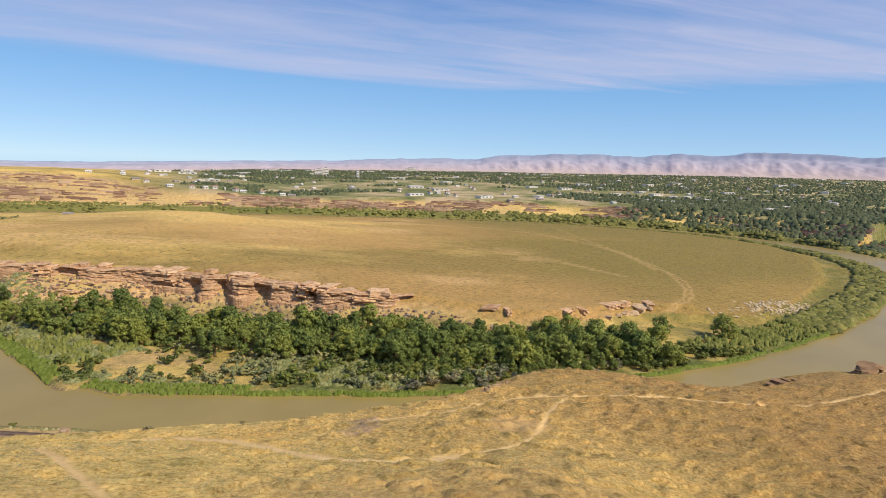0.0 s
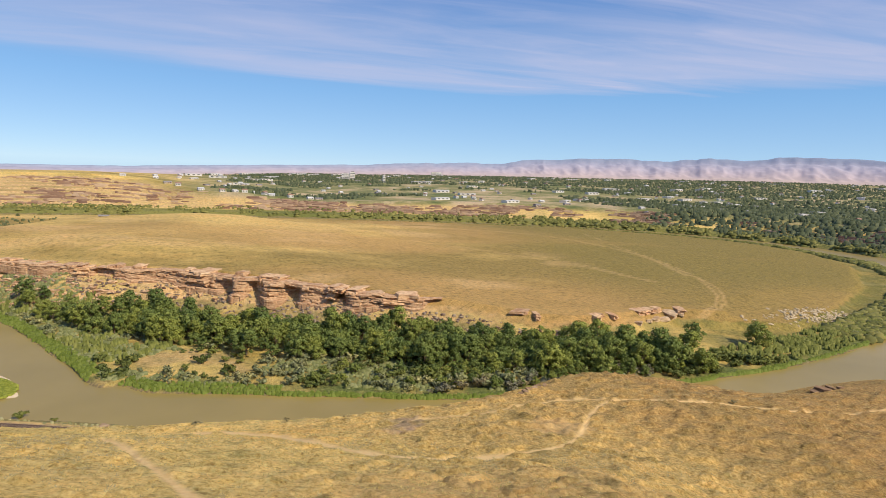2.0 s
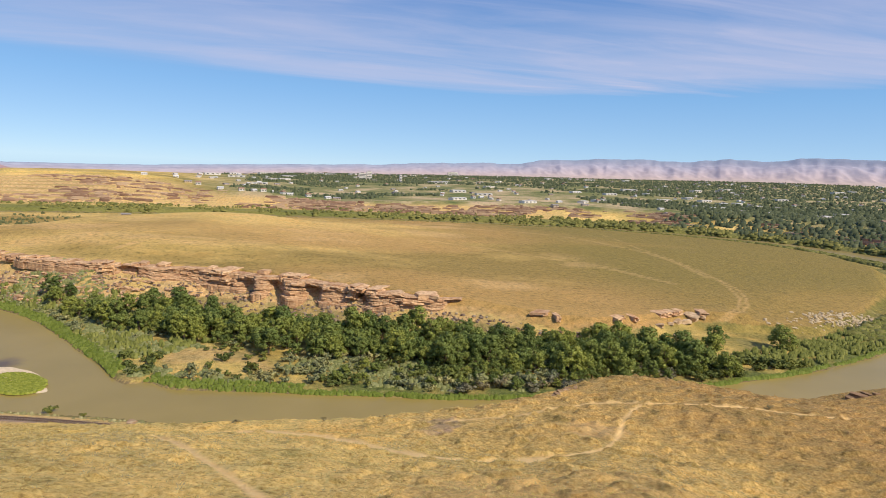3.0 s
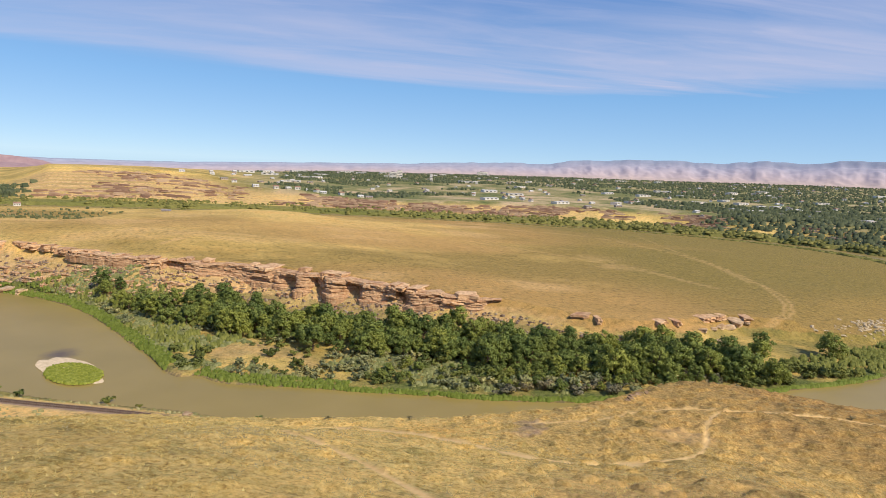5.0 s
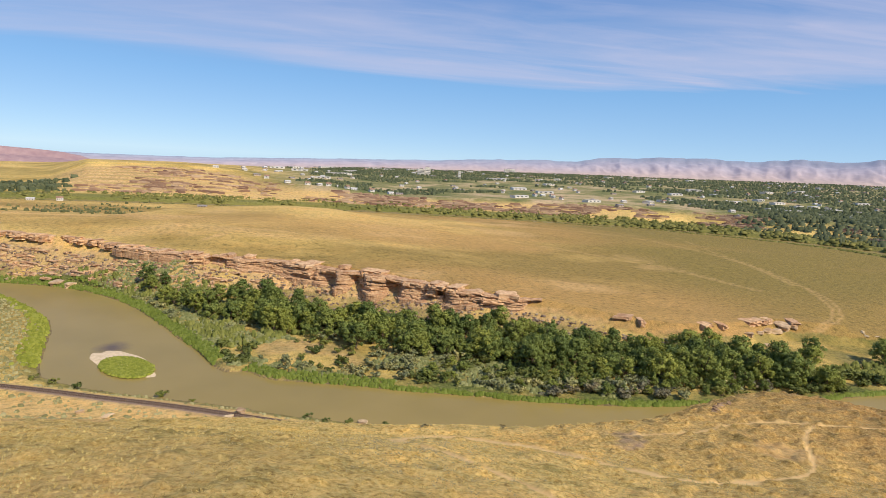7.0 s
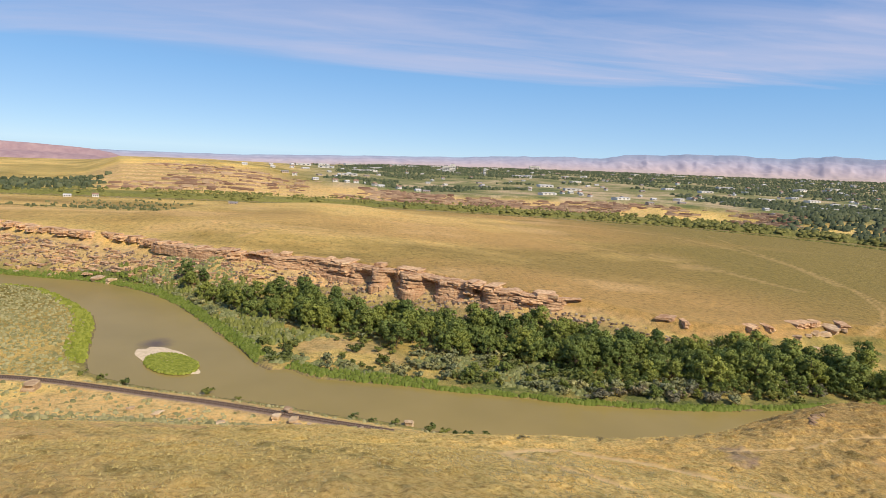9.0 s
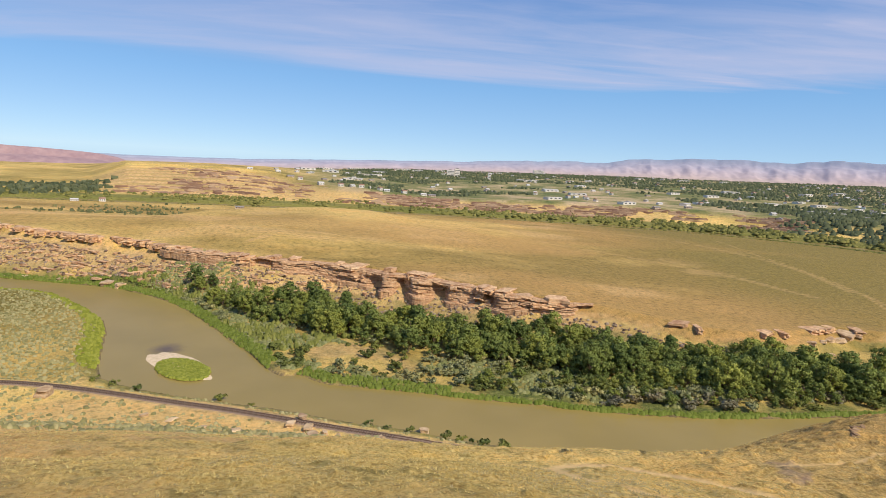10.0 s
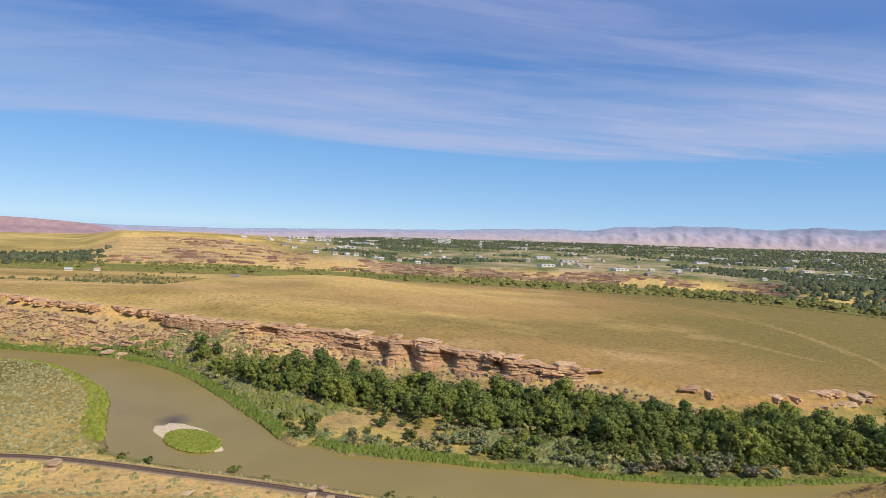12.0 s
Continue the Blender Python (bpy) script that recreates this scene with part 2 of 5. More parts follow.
def height(x, y, sd=None):
    x, y = np.asarray(x, float), np.asarray(y, float)
    sd = river_sd(x, y) if sd is None else sd
    pen = inside(PENINSULA, x, y)
    wob = sd + 2.0 * fbm(x, y, 14, 3, 31)
    r = np.hypot(x, y)
    # peninsula: flood plain, talus, cliff, plateau
    flood = 0.9 + 0.035 * np.clip(sd, 0, 90) + 0.5 * fbm(x, y, 12, 3, 41)
    dc, side, _ = line_at(CLIFF, x, y)
    dc = dc * side
    dc = dc - 7.0                                     # the rock face stands in front of the soil
    top = plateau(x, y, dc)
    drop = np.interp(x, [-300, -190, -150, -110, -75, -20, 20, 60, 80, 130, 200], [2.5, 3.5, 0.5, 1.2, 3.5, 4.6, 2.9, 0.8, 0.4, 0.3, 0.2])
    talus = top - drop - np.interp(x, [-200, -90], [0.5, 0.62]) * np.maximum(-dc, 0) + 1.6 * fbm(x, y, 14, 4, 51)
    ramp = np.maximum(2 + 0.13 * np.maximum(sd - 12, 0), 400 * (1 - np.maximum(sstep(150, 240, x), sstep(600, 760, y))))
    land = np.where(dc > 0, top, np.maximum(flood, talus))
    land = np.minimum(land, np.maximum(ramp, flood))
    # near side: hill, railway bench, left bar
    dr, rs, _ = line_at(RAIL, x, y)
    bench = 5.0 + 0.25 * fbm(x, y, 9, 3, 61) + 0.5 * np.clip(dr * (-rs) - 8, 0, 30) * 0.2
    bar = 2.2 + 0.03 * np.clip(sd, 0, 60) + 0.4 * fbm(x, y, 15, 3, 71)
    north = rs > 0
    near = np.where(north, np.where(x < -140, np.maximum(bar, 5 - 0.5 * np.maximum(dr - 3, 0)), np.maximum(1.0, 5 - 0.4 * np.maximum(dr - 2.6, 0))), np.maximum(bench, hill(x, y)))
    near = np.where(dr < 2.6, 5.0, near)
    # far side: bench, scarp and the valley floor
    az = np.degrees(np.arctan2(x + 25, y - 12))
    edge = np.interp(az, RIM_AZ, RIM_Z)
    vz, vr = valley_z(x, y)
    left = sstep(-4, -16, az)
    sc = terrace(x, y, sd)
    beds = 9
    strata = 0.72 * (np.floor(sc * beds) / beds + sstep(0.84, 1, sc * beds % 1) / beds) + 0.28 * sc
    rise = (vz - edge) * sstep(1150 + 250 * left, 4300 - 1500 * left, vr) ** 0.8 * sstep(60, 200, sd)
    far = 4 + 0.14 * np.clip(sd, 0, 30) + (edge - 8.2) * strata ** np.interp(az, [-15, -6], [0.8, 1.0]) + rise + 1.5 * fbm(x, y, 300, 3, 91) * sstep(60, 300, sd)
    south = (y < 245 + 0.5 * np.maximum(x, 0)) | (x < -140) & (y < 450)
    z = np.where(pen, land, np.where(south, near, far))
    bank = 0.05 + 0.34 * np.maximum(wob, 0) + 4 * np.maximum(wob - 5, 0)
    z = np.where(sd > 0, np.minimum(z, np.maximum(bank, 0.15)), np.maximum(-2.5, 0.25 * sd) - 0.15)
    return z


def tussock(x, y):
    """Low hummocks of bunch grass on the near hill."""
    q = (0.22 + 0.2 * sstep(-15, 10, x)) * sstep(0.05, 0.65, vnoise(x * 0.7, y, 0.95, 201)) + 0.10 * vnoise(x, y, 0.62, 202)
    return q * sstep(150, 110, np.hypot(x + 25, y - 12)) * sstep(150, 110, y)


def ground_z(x, y):
    return float(height(np.array([x]), np.array([y]))[0])

# ---- materials ----


def material(name, rough=0.9):
    m = bpy.data.materials.new(name)
    m.use_nodes = True
    b = m.node_tree.nodes["Principled BSDF"]
    b.inputs["Roughness"].default_value = rough
    b.inputs["Specular IOR Level"].default_value = 0.25
    return m, m.node_tree, b


def tex(nt, scale, detail=4.0, rough=0.55, vec=None):
    n = nt.nodes.new("ShaderNodeTexNoise")
    n.inputs["Scale"].default_value, n.inputs["Detail"].default_value, n.inputs["Roughness"].default_value = scale, detail, rough
    if vec is None:
        vec = nt.nodes.new("ShaderNodeNewGeometry").outputs["Position"]
    nt.links.new(vec, n.inputs["Vector"])
    return n.outputs["Fac"]


def ramp(nt, fac, stops):
    n = nt.nodes.new("ShaderNodeValToRGB")
    cr = n.color_ramp
    cr.elements[0].position, cr.elements[0].color = stops[0][0], (*stops[0][1], 1)
    cr.elements[1].position, cr.elements[1].color = stops[-1][0], (*stops[-1][1], 1)
    for p, c in stops[1:-1]:
        e = cr.elements.new(p)
        e.color = (*c, 1)
    nt.links.new(fac, n.inputs["Fac"])
    return n.outputs["Color"]


def mixc(nt, fac, a, b, mode="MIX"):
    n = nt.nodes.new("ShaderNodeMixRGB")
    n.blend_type = mode
    for i, v in enumerate((fac, a, b)):
        if isinstance(v, (int, float)):
            n.inputs[i].default_value = v if i == 0 else (v, v, v, 1)
        elif isinstance(v, tuple):
            n.inputs[i].default_value = (*v, 1)
        else:
            nt.links.new(v, n.inputs[i])
    return n.outputs["Color"]


def attr(nt, name):
    n = nt.nodes.new("ShaderNodeAttribute")
    n.attribute_name = name
    s = nt.nodes.new("ShaderNodeSeparateColor")
    nt.links.new(n.outputs["Color"], s.inputs[0])
    return s.outputs


def bump(nt, b, fac, strength, dist):
    n = nt.nodes.new("ShaderNodeBump")
    n.inputs["Strength"].default_value, n.inputs["Distance"].default_value = strength, dist
    nt.links.new(fac, n.inputs["Height"])
    nt.links.new(n.outputs[0], b.inputs["Normal"])


def mat_ground():
    m, nt, b = material("dry_grassland", 0.95)
    fine = tex(nt, 2.6, 7, 0.76)
    big = tex(nt, 0.045, 6, 0.62)
    grass = ramp(nt, fine, [(0.35, (0.34, 0.20, 0.055)), (0.45, (0.69, 0.46, 0.135)), (0.59, (0.92, 0.69, 0.265))])
    tone = ramp(nt, big, [(0.32, (0.86, 0.88, 0.78)), (0.5, (1, 1, 1)), (0.66, (1.0, 0.90, 0.78))])
    grass = mixc(nt, 1.0, grass, tone, "MULTIPLY")
    green = ramp(nt, tex(nt, 0.8, 8, 0.74), [(0.34, (0.10, 0.085, 0.02)), (0.5, (0.205, 0.165, 0.038)), (0.66, (0.35, 0.28, 0.075))])
    lush = ramp(nt, tex(nt, 0.7, 7, 0.7), [(0.3, (0.06, 0.085, 0.02)), (0.55, (0.15, 0.17, 0.045)), (0.75, (0.27, 0.26, 0.085))])
    dirt = ramp(nt, tex(nt, 0.7, 7, 0.65), [(0.3, (0.46, 0.265, 0.10)), (0.5, (0.66, 0.42, 0.18)), (0.75, (0.78, 0.56, 0.28))])
    red = ramp(nt, tex(nt, 0.22, 9, 0.72), [(0.3, (0.30, 0.17, 0.085)), (0.47, (0.52, 0.34, 0.165)), (0.7, (0.70, 0.51, 0.28))])
    mud = ramp(nt, tex(nt, 1.5, 5), [(0.3, (0.16, 0.12, 0.06)), (0.7, (0.30, 0.23, 0.12))])
    grit = ramp(nt, tex(nt, 3.0, 5), [(0.3, (0.26, 0.17, 0.12)), (0.7, (0.46, 0.33, 0.24))])
    town = ramp(nt, tex(nt, 0.012, 6, 0.65), [(0.38, (0.12, 0.15, 0.05)), (0.5, (0.28, 0.25, 0.10)), (0.58, (0.46, 0.36, 0.20)), (0.68, (0.55, 0.40, 0.25))])
    rust = ramp(nt, fine, [(0.33, (0.22, 0.12, 0.042)), (0.48, (0.42, 0.25, 0.082)), (0.64, (0.66, 0.43, 0.16))])
    path = ramp(nt, tex(nt, 2.0, 5), [(0.3, (0.92, 0.60, 0.25)), (0.7, (0.95, 0.69, 0.32))])
    c, c2, c3 = attr(nt, "cover"), attr(nt, "cover2"), attr(nt, "cover3")
    col = mixc(nt, c["Red"], grass, green)
    col = mixc(nt, c3["Red"], col, rust)
    col = mixc(nt, c["Blue"], col, red)
    col = mixc(nt, c["Green"], col, dirt)
    col = mixc(nt, c3["Green"], col, town)
    col = mixc(nt, c2["Red"], col, lush)
    col = mixc(nt, c2["Blue"], col, grit)
    col = mixc(nt, c2["Green"], col, mud)
    dots = ramp(nt, tex(nt, 0.33, 5, 0.75), [(0.34, (0.52, 0.55, 0.49)), (0.47, (0.96, 0.96, 0.95)), (0.65, (1.17, 1.11, 1.02))])
    col = mixc(nt, 1.0, col, dots, "MULTIPLY")
    col = mixc(nt, c3["Blue"], col, path)
    nt.links.new(col, b.inputs["Base Color"])
    bump(nt, b, tex(nt, 2.2, 8, 0.76), 1.0, 0.42)
    return m


def mat_water():
    m, nt, b = material("silty_river", 0.3)
    col = ramp(nt, tex(nt, 0.02, 3), [(0.3, (0.27, 0.20, 0.056)), (0.7, (0.335, 0.245, 0.075))])
    # darker silt stirred up at the head of the island
    geo = nt.nodes.new("ShaderNodeNewGeometry")
    mp = nt.nodes.new("ShaderNodeMapping")
    mp.inputs["Location"].default_value, mp.inputs["Scale"].default_value = (-SILT[0] / SILT[2], -SILT[1] / SILT[3], 0), (1 / SILT[2], 1 / SILT[3], 1)
    ln = nt.nodes.new("ShaderNodeVectorMath")
    ln.operation = "LENGTH"
    nt.links.new(geo.outputs["Position"], mp.inputs[0]), nt.links.new(mp.outputs[0], ln.inputs[0])
    wob = nt.nodes.new("ShaderNodeMath")
    wob.operation = "MULTIPLY_ADD"
    wob.inputs[1].default_value = 0.5
    nt.links.new(tex(nt, 0.25, 4), wob.inputs[0]), nt.links.new(ln.outputs["Value"], wob.inputs[2])
    col = mixc(nt, ramp(nt, wob.outputs[0], [(0.35, (0.85, 0.85, 0.85)), (1.0, (0, 0, 0))]), col, (0.10, 0.066, 0.05))
    nt.links.new(col, b.inputs["Base Color"])
    b.inputs["Specular IOR Level"].default_value = 0.18
    bump(nt, b, tex(nt, 0.9, 4, 0.6), 0.12, 0.15)
    return m


def mat_leaf(name, dark, mid, light):
    m, nt, b = material(name, 0.7)
    info = nt.nodes.new("ShaderNodeObjectInfo")
    geo = nt.nodes.new("ShaderNodeNewGeometry")
    base = ramp(nt, geo.outputs["Random Per Island"], [(0.0, dark), (0.5, mid), (1.0, light)])
    tone = ramp(nt, info.outputs["Random"], [(0.0, (0.64, 0.72, 0.78)), (0.5, (1, 1, 1)), (1.0, (1.42, 1.26, 1.05))])
    nt.links.new(mixc(nt, 1.0, base, tone, "MULTIPLY"), b.inputs["Base Color"])
    # thin leaves let part of the light through
    thin = nt.nodes.new("ShaderNodeBsdfTranslucent")
    both = nt.nodes.new("ShaderNodeMixShader")
    both.inputs[0].default_value = 0.27
    nt.links.new(mixc(nt, 1.0, base, tone, "MULTIPLY"), thin.inputs["Color"])
    nt.links.new(b.outputs[0], both.inputs[1]), nt.links.new(thin.outputs[0], both.inputs[2])
    nt.links.new(both.outputs[0], nt.nodes["Material Output"].inputs["Surface"])
    return m


def mat_plain(name, stops, scale=1.0, rough=0.9, bmp=0.0):
    m, nt, b = material(name, rough)
    f = tex(nt, scale, 5, 0.6)
    nt.links.new(ramp(nt, f, stops), b.inputs["Base Color"])
    if bmp:
        bump(nt, b, f, 0.8, bmp)
    return m


def mat_strata(name, stops, lift=0.35):
    """Bedded rock: bands that follow the height, broken by noise."""
    m, nt, b = material(name, 0.92)
    geo = nt.nodes.new("ShaderNodeNewGeometry")
    mp = nt.nodes.new("ShaderNodeMapping")
    mp.inputs["Scale"].default_value = (0.09, 0.09, 0.9)
    nt.links.new(geo.outputs["Position"], mp.inputs[0])
    band = tex(nt, 1.0, 6, 0.6, mp.outputs[0])
    col = ramp(nt, band, stops)
    spots = ramp(nt, tex(nt, 0.6, 6, 0.65), [(0.3, (0.62, 0.55, 0.52)), (0.6, (1, 1, 1))])
    info = nt.nodes.new("ShaderNodeObjectInfo")
    tone = ramp(nt, info.outputs["Random"], [(0.0, (0.78, 0.74, 0.74)), (0.6, (1, 1, 1)), (1.0, (1.12, 1.1, 1.05))])
    col = mixc(nt, 1.0, mixc(nt, 1.0, col, spots, "MULTIPLY"), tone, "MULTIPLY")
    nt.links.new(col, b.inputs["Base Color"])
    bump(nt, b, tex(nt, 1.4, 8, 0.7, mp.outputs[0]), 1.0, 0.5)
    return m


def mat_mountain():
    m, nt, b = material("hazed_shale", 1.0)
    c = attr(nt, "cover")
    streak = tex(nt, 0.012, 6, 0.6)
    # distance haze painted into the shale colour: pinkish foot, mauve middle, bluish crest
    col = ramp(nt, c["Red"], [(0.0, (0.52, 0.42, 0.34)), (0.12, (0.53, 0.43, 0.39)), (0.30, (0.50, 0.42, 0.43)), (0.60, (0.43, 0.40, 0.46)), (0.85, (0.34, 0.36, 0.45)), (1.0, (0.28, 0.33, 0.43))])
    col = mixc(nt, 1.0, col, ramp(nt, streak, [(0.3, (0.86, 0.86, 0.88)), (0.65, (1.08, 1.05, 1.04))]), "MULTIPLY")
    nt.links.new(col, b.inputs["Base Color"])
    b.inputs["Specular IOR Level"].default_value = 0.0
    return m


GROUND, WATER, MOUNT = mat_ground(), mat_water(), mat_mountain()
REDMESA = mat_plain("red_mesa_rock", [(0.3, (0.29, 0.19, 0.21)), (0.7, (0.42, 0.29, 0.285))], 0.02)
COTTONWOOD = mat_leaf("cottonwood_leaves", (0.165, 0.21, 0.05), (0.215, 0.265, 0.063), (0.285, 0.33, 0.084))
OLIVE = mat_leaf("olive_leaves", (0.22, 0.23, 0.10), (0.31, 0.315, 0.145), (0.42, 0.42, 0.21))
WILLOW = mat_leaf("willow_leaves", (0.115, 0.14, 0.034), (0.165, 0.195, 0.05), (0.24, 0.265, 0.078))
TAMARISK = mat_leaf("tamarisk_twigs", (0.18, 0.155, 0.09), (0.27, 0.24, 0.14), (0.37, 0.33, 0.20))
REED = mat_leaf("reed_leaves", (0.18, 0.22, 0.028), (0.26, 0.30, 0.044), (0.34, 0.37, 0.07))
TUFT = mat_leaf("straw_grass", (0.42, 0.28, 0.075), (0.66, 0.465, 0.145), (0.86, 0.66, 0.26))
MEADOW = mat_leaf("meadow_blades", (0.19, 0.205, 0.07), (0.275, 0.285, 0.105), (0.37, 0.37, 0.16))
FLATSAGE = mat_leaf("flat_sage_leaves", (0.20, 0.20, 0.085), (0.31, 0.30, 0.14), (0.44, 0.41, 0.22))
SAGE = mat_leaf("sage_leaves", (0.33, 0.255, 0.115), (0.44, 0.345, 0.165), (0.55, 0.44, 0.22))
FARTREE = mat_leaf("far_tree_leaves", (0.085, 0.105, 0.05), (0.125, 0.145, 0.068), (0.19, 0.205, 0.10))
FARTHICKET = mat_leaf("thicket_leaves", (0.09, 0.105, 0.03), (0.15, 0.165, 0.05), (0.23, 0.235, 0.08))
FARROCK = mat_leaf("scarp_beds", (0.25, 0.15, 0.105), (0.42, 0.28, 0.19), (0.60, 0.45, 0.30))
PALEROCK = mat_plain("pale_rubble", [(0.3, (0.46, 0.35, 0.20)), (0.7, (0.62, 0.50, 0.33))], 0.5)
SANDSTONE = mat_strata("bedded_sandstone", [(0.28, (0.30, 0.15, 0.08)), (0.40, (0.58, 0.35, 0.185)), (0.50, (0.78, 0.55, 0.32)), (0.57, (0.55, 0.32, 0.17)), (0.65, (0.78, 0.56, 0.33)), (0.78, (0.84, 0.66, 0.43))])
TANROCK = mat_strata("tan_sandstone", [(0.30, (0.42, 0.28, 0.15)), (0.55, (0.66, 0.49, 0.30)), (0.75, (0.76, 0.62, 0.44))])
DARKROCK = mat_strata("dark_outcrop", [(0.30, (0.20, 0.12, 0.06)), (0.55, (0.40, 0.26, 0.14)), (0.75, (0.58, 0.42, 0.25))])
SAND = mat_plain("river_sand", [(0.3, (0.56, 0.43, 0.27)), (0.7, (0.78, 0.62, 0.42))], 0.8, 0.95, 0.05)
BARK = mat_plain("bark", [(0.3, (0.10, 0.07, 0.045)), (0.7, (0.24, 0.18, 0.12))], 3.0)
BALLAST = mat_plain("ballast", [(0.3, (0.16, 0.11, 0.08)), (0.7, (0.34, 0.25, 0.19))], 6.0, 0.95, 0.05)
RUST = mat_plain("rusty_rail", [(0.3, (0.10, 0.06, 0.045)), (0.7, (0.22, 0.14, 0.10))], 5.0, 0.5)
TIE = mat_plain("weathered_timber", [(0.3, (0.05, 0.038, 0.03)), (0.7, (0.13, 0.10, 0.08))], 4.0)
PALEWALL = mat_plain("pale_wall", [(0.3, (0.62, 0.58, 0.52)), (0.7, (0.80, 0.76, 0.70))], 0.02)
TANWALL = mat_plain("tan_wall", [(0.3, (0.45, 0.34, 0.25)), (0.7, (0.60, 0.48, 0.37))], 0.3)
PALEROOF = mat_plain("pale_roof", [(0.3, (0.42, 0.40, 0.38)), (0.7, (0.70, 0.68, 0.66))], 0.02)
GREYROOF = mat_plain("grey_roof", [(0.3, (0.22, 0.20, 0.20)), (0.7, (0.34, 0.31, 0.30))], 0.3)
BROWNROOF = mat_plain("brown_roof", [(0.3, (0.24, 0.14, 0.10)), (0.7, (0.38, 0.24, 0.17))], 0.3)
GLASS = mat_plain("window_glass", [(0.3, (0.03, 0.035, 0.045)), (0.7, (0.06, 0.07, 0.08))], 0.5, 0.1)

# ---- meshes ----


def part(name, bm, mat, parent=None, label=""):
    me = bm
    if isinstance(bm, bmesh.types.BMesh):
        me = bpy.data.meshes.new(name)
        bm.to_mesh(me)
        bm.free()
    if mat is not None and not me.materials:
        me.materials.append(mat)
    ob = new(name, me)
    if parent is not None:
        ob.parent = parent
    if label:
        tagged(ob, label)
    return ob


def array_mesh(name, co, f, smooth=False, soft=None):
    """A mesh from numpy arrays of corners and equal-sized faces."""
    k = f.shape[1]
    me = bpy.data.meshes.new(name)
    me.vertices.add(len(co)), me.loops.add(f.size), me.polygons.add(len(f))
    me.vertices.foreach_set("co", np.asarray(co, np.float32).ravel())
    me.loops.foreach_set("vertex_index", f.astype(np.int32).ravel())
    me.polygons.foreach_set("loop_start", np.arange(0, f.size, k))
    me.polygons.foreach_set("use_smooth", np.full(len(f), smooth or soft is not None))
    me.update(calc_edges=True)
    if soft is not None:                              # leaves take the shading of the clump they sit on
        me.normals_split_custom_set_from_vertices(soft.astype(np.float32))
    return me


def grid_mesh(name, X, Y, Z, wrap=False):
    n, k = X.shape
    co = np.stack([X, Y, Z], -1).reshape(-1, 3)
    i, j = np.meshgrid(np.arange(n if wrap else n - 1), np.arange(k - 1), indexing="ij")
    i2 = (i + 1) % n
    f = np.stack([i * k + j, i * k + j + 1, i2 * k + j + 1, i2 * k + j], -1).reshape(-1, 4)
    return array_mesh(name, co, f, True)


def trail_mask(X, Y, lines, half):
    m = np.zeros(X.shape)
    for t in lines:
        d, _, _ = line_at(t, X, Y)
        m = np.maximum(m, 1 - sstep(half * 0.6, half * 1.5, d + 0.35 * half * vnoise(X, Y, 1.6, 5)))
    return m


def spot(X, Y, x, y, rx, ry, turn=0.0, rough=0.35):
    c, s = math.cos(turn), math.sin(turn)
    u, v = ((X - x) * c + (Y - y) * s) / rx, (-(X - x) * s + (Y - y) * c) / ry
    return 1 - sstep(0.6, 1.2, np.hypot(u, v) + rough * fbm(X, Y, min(rx, ry), 3, 77))


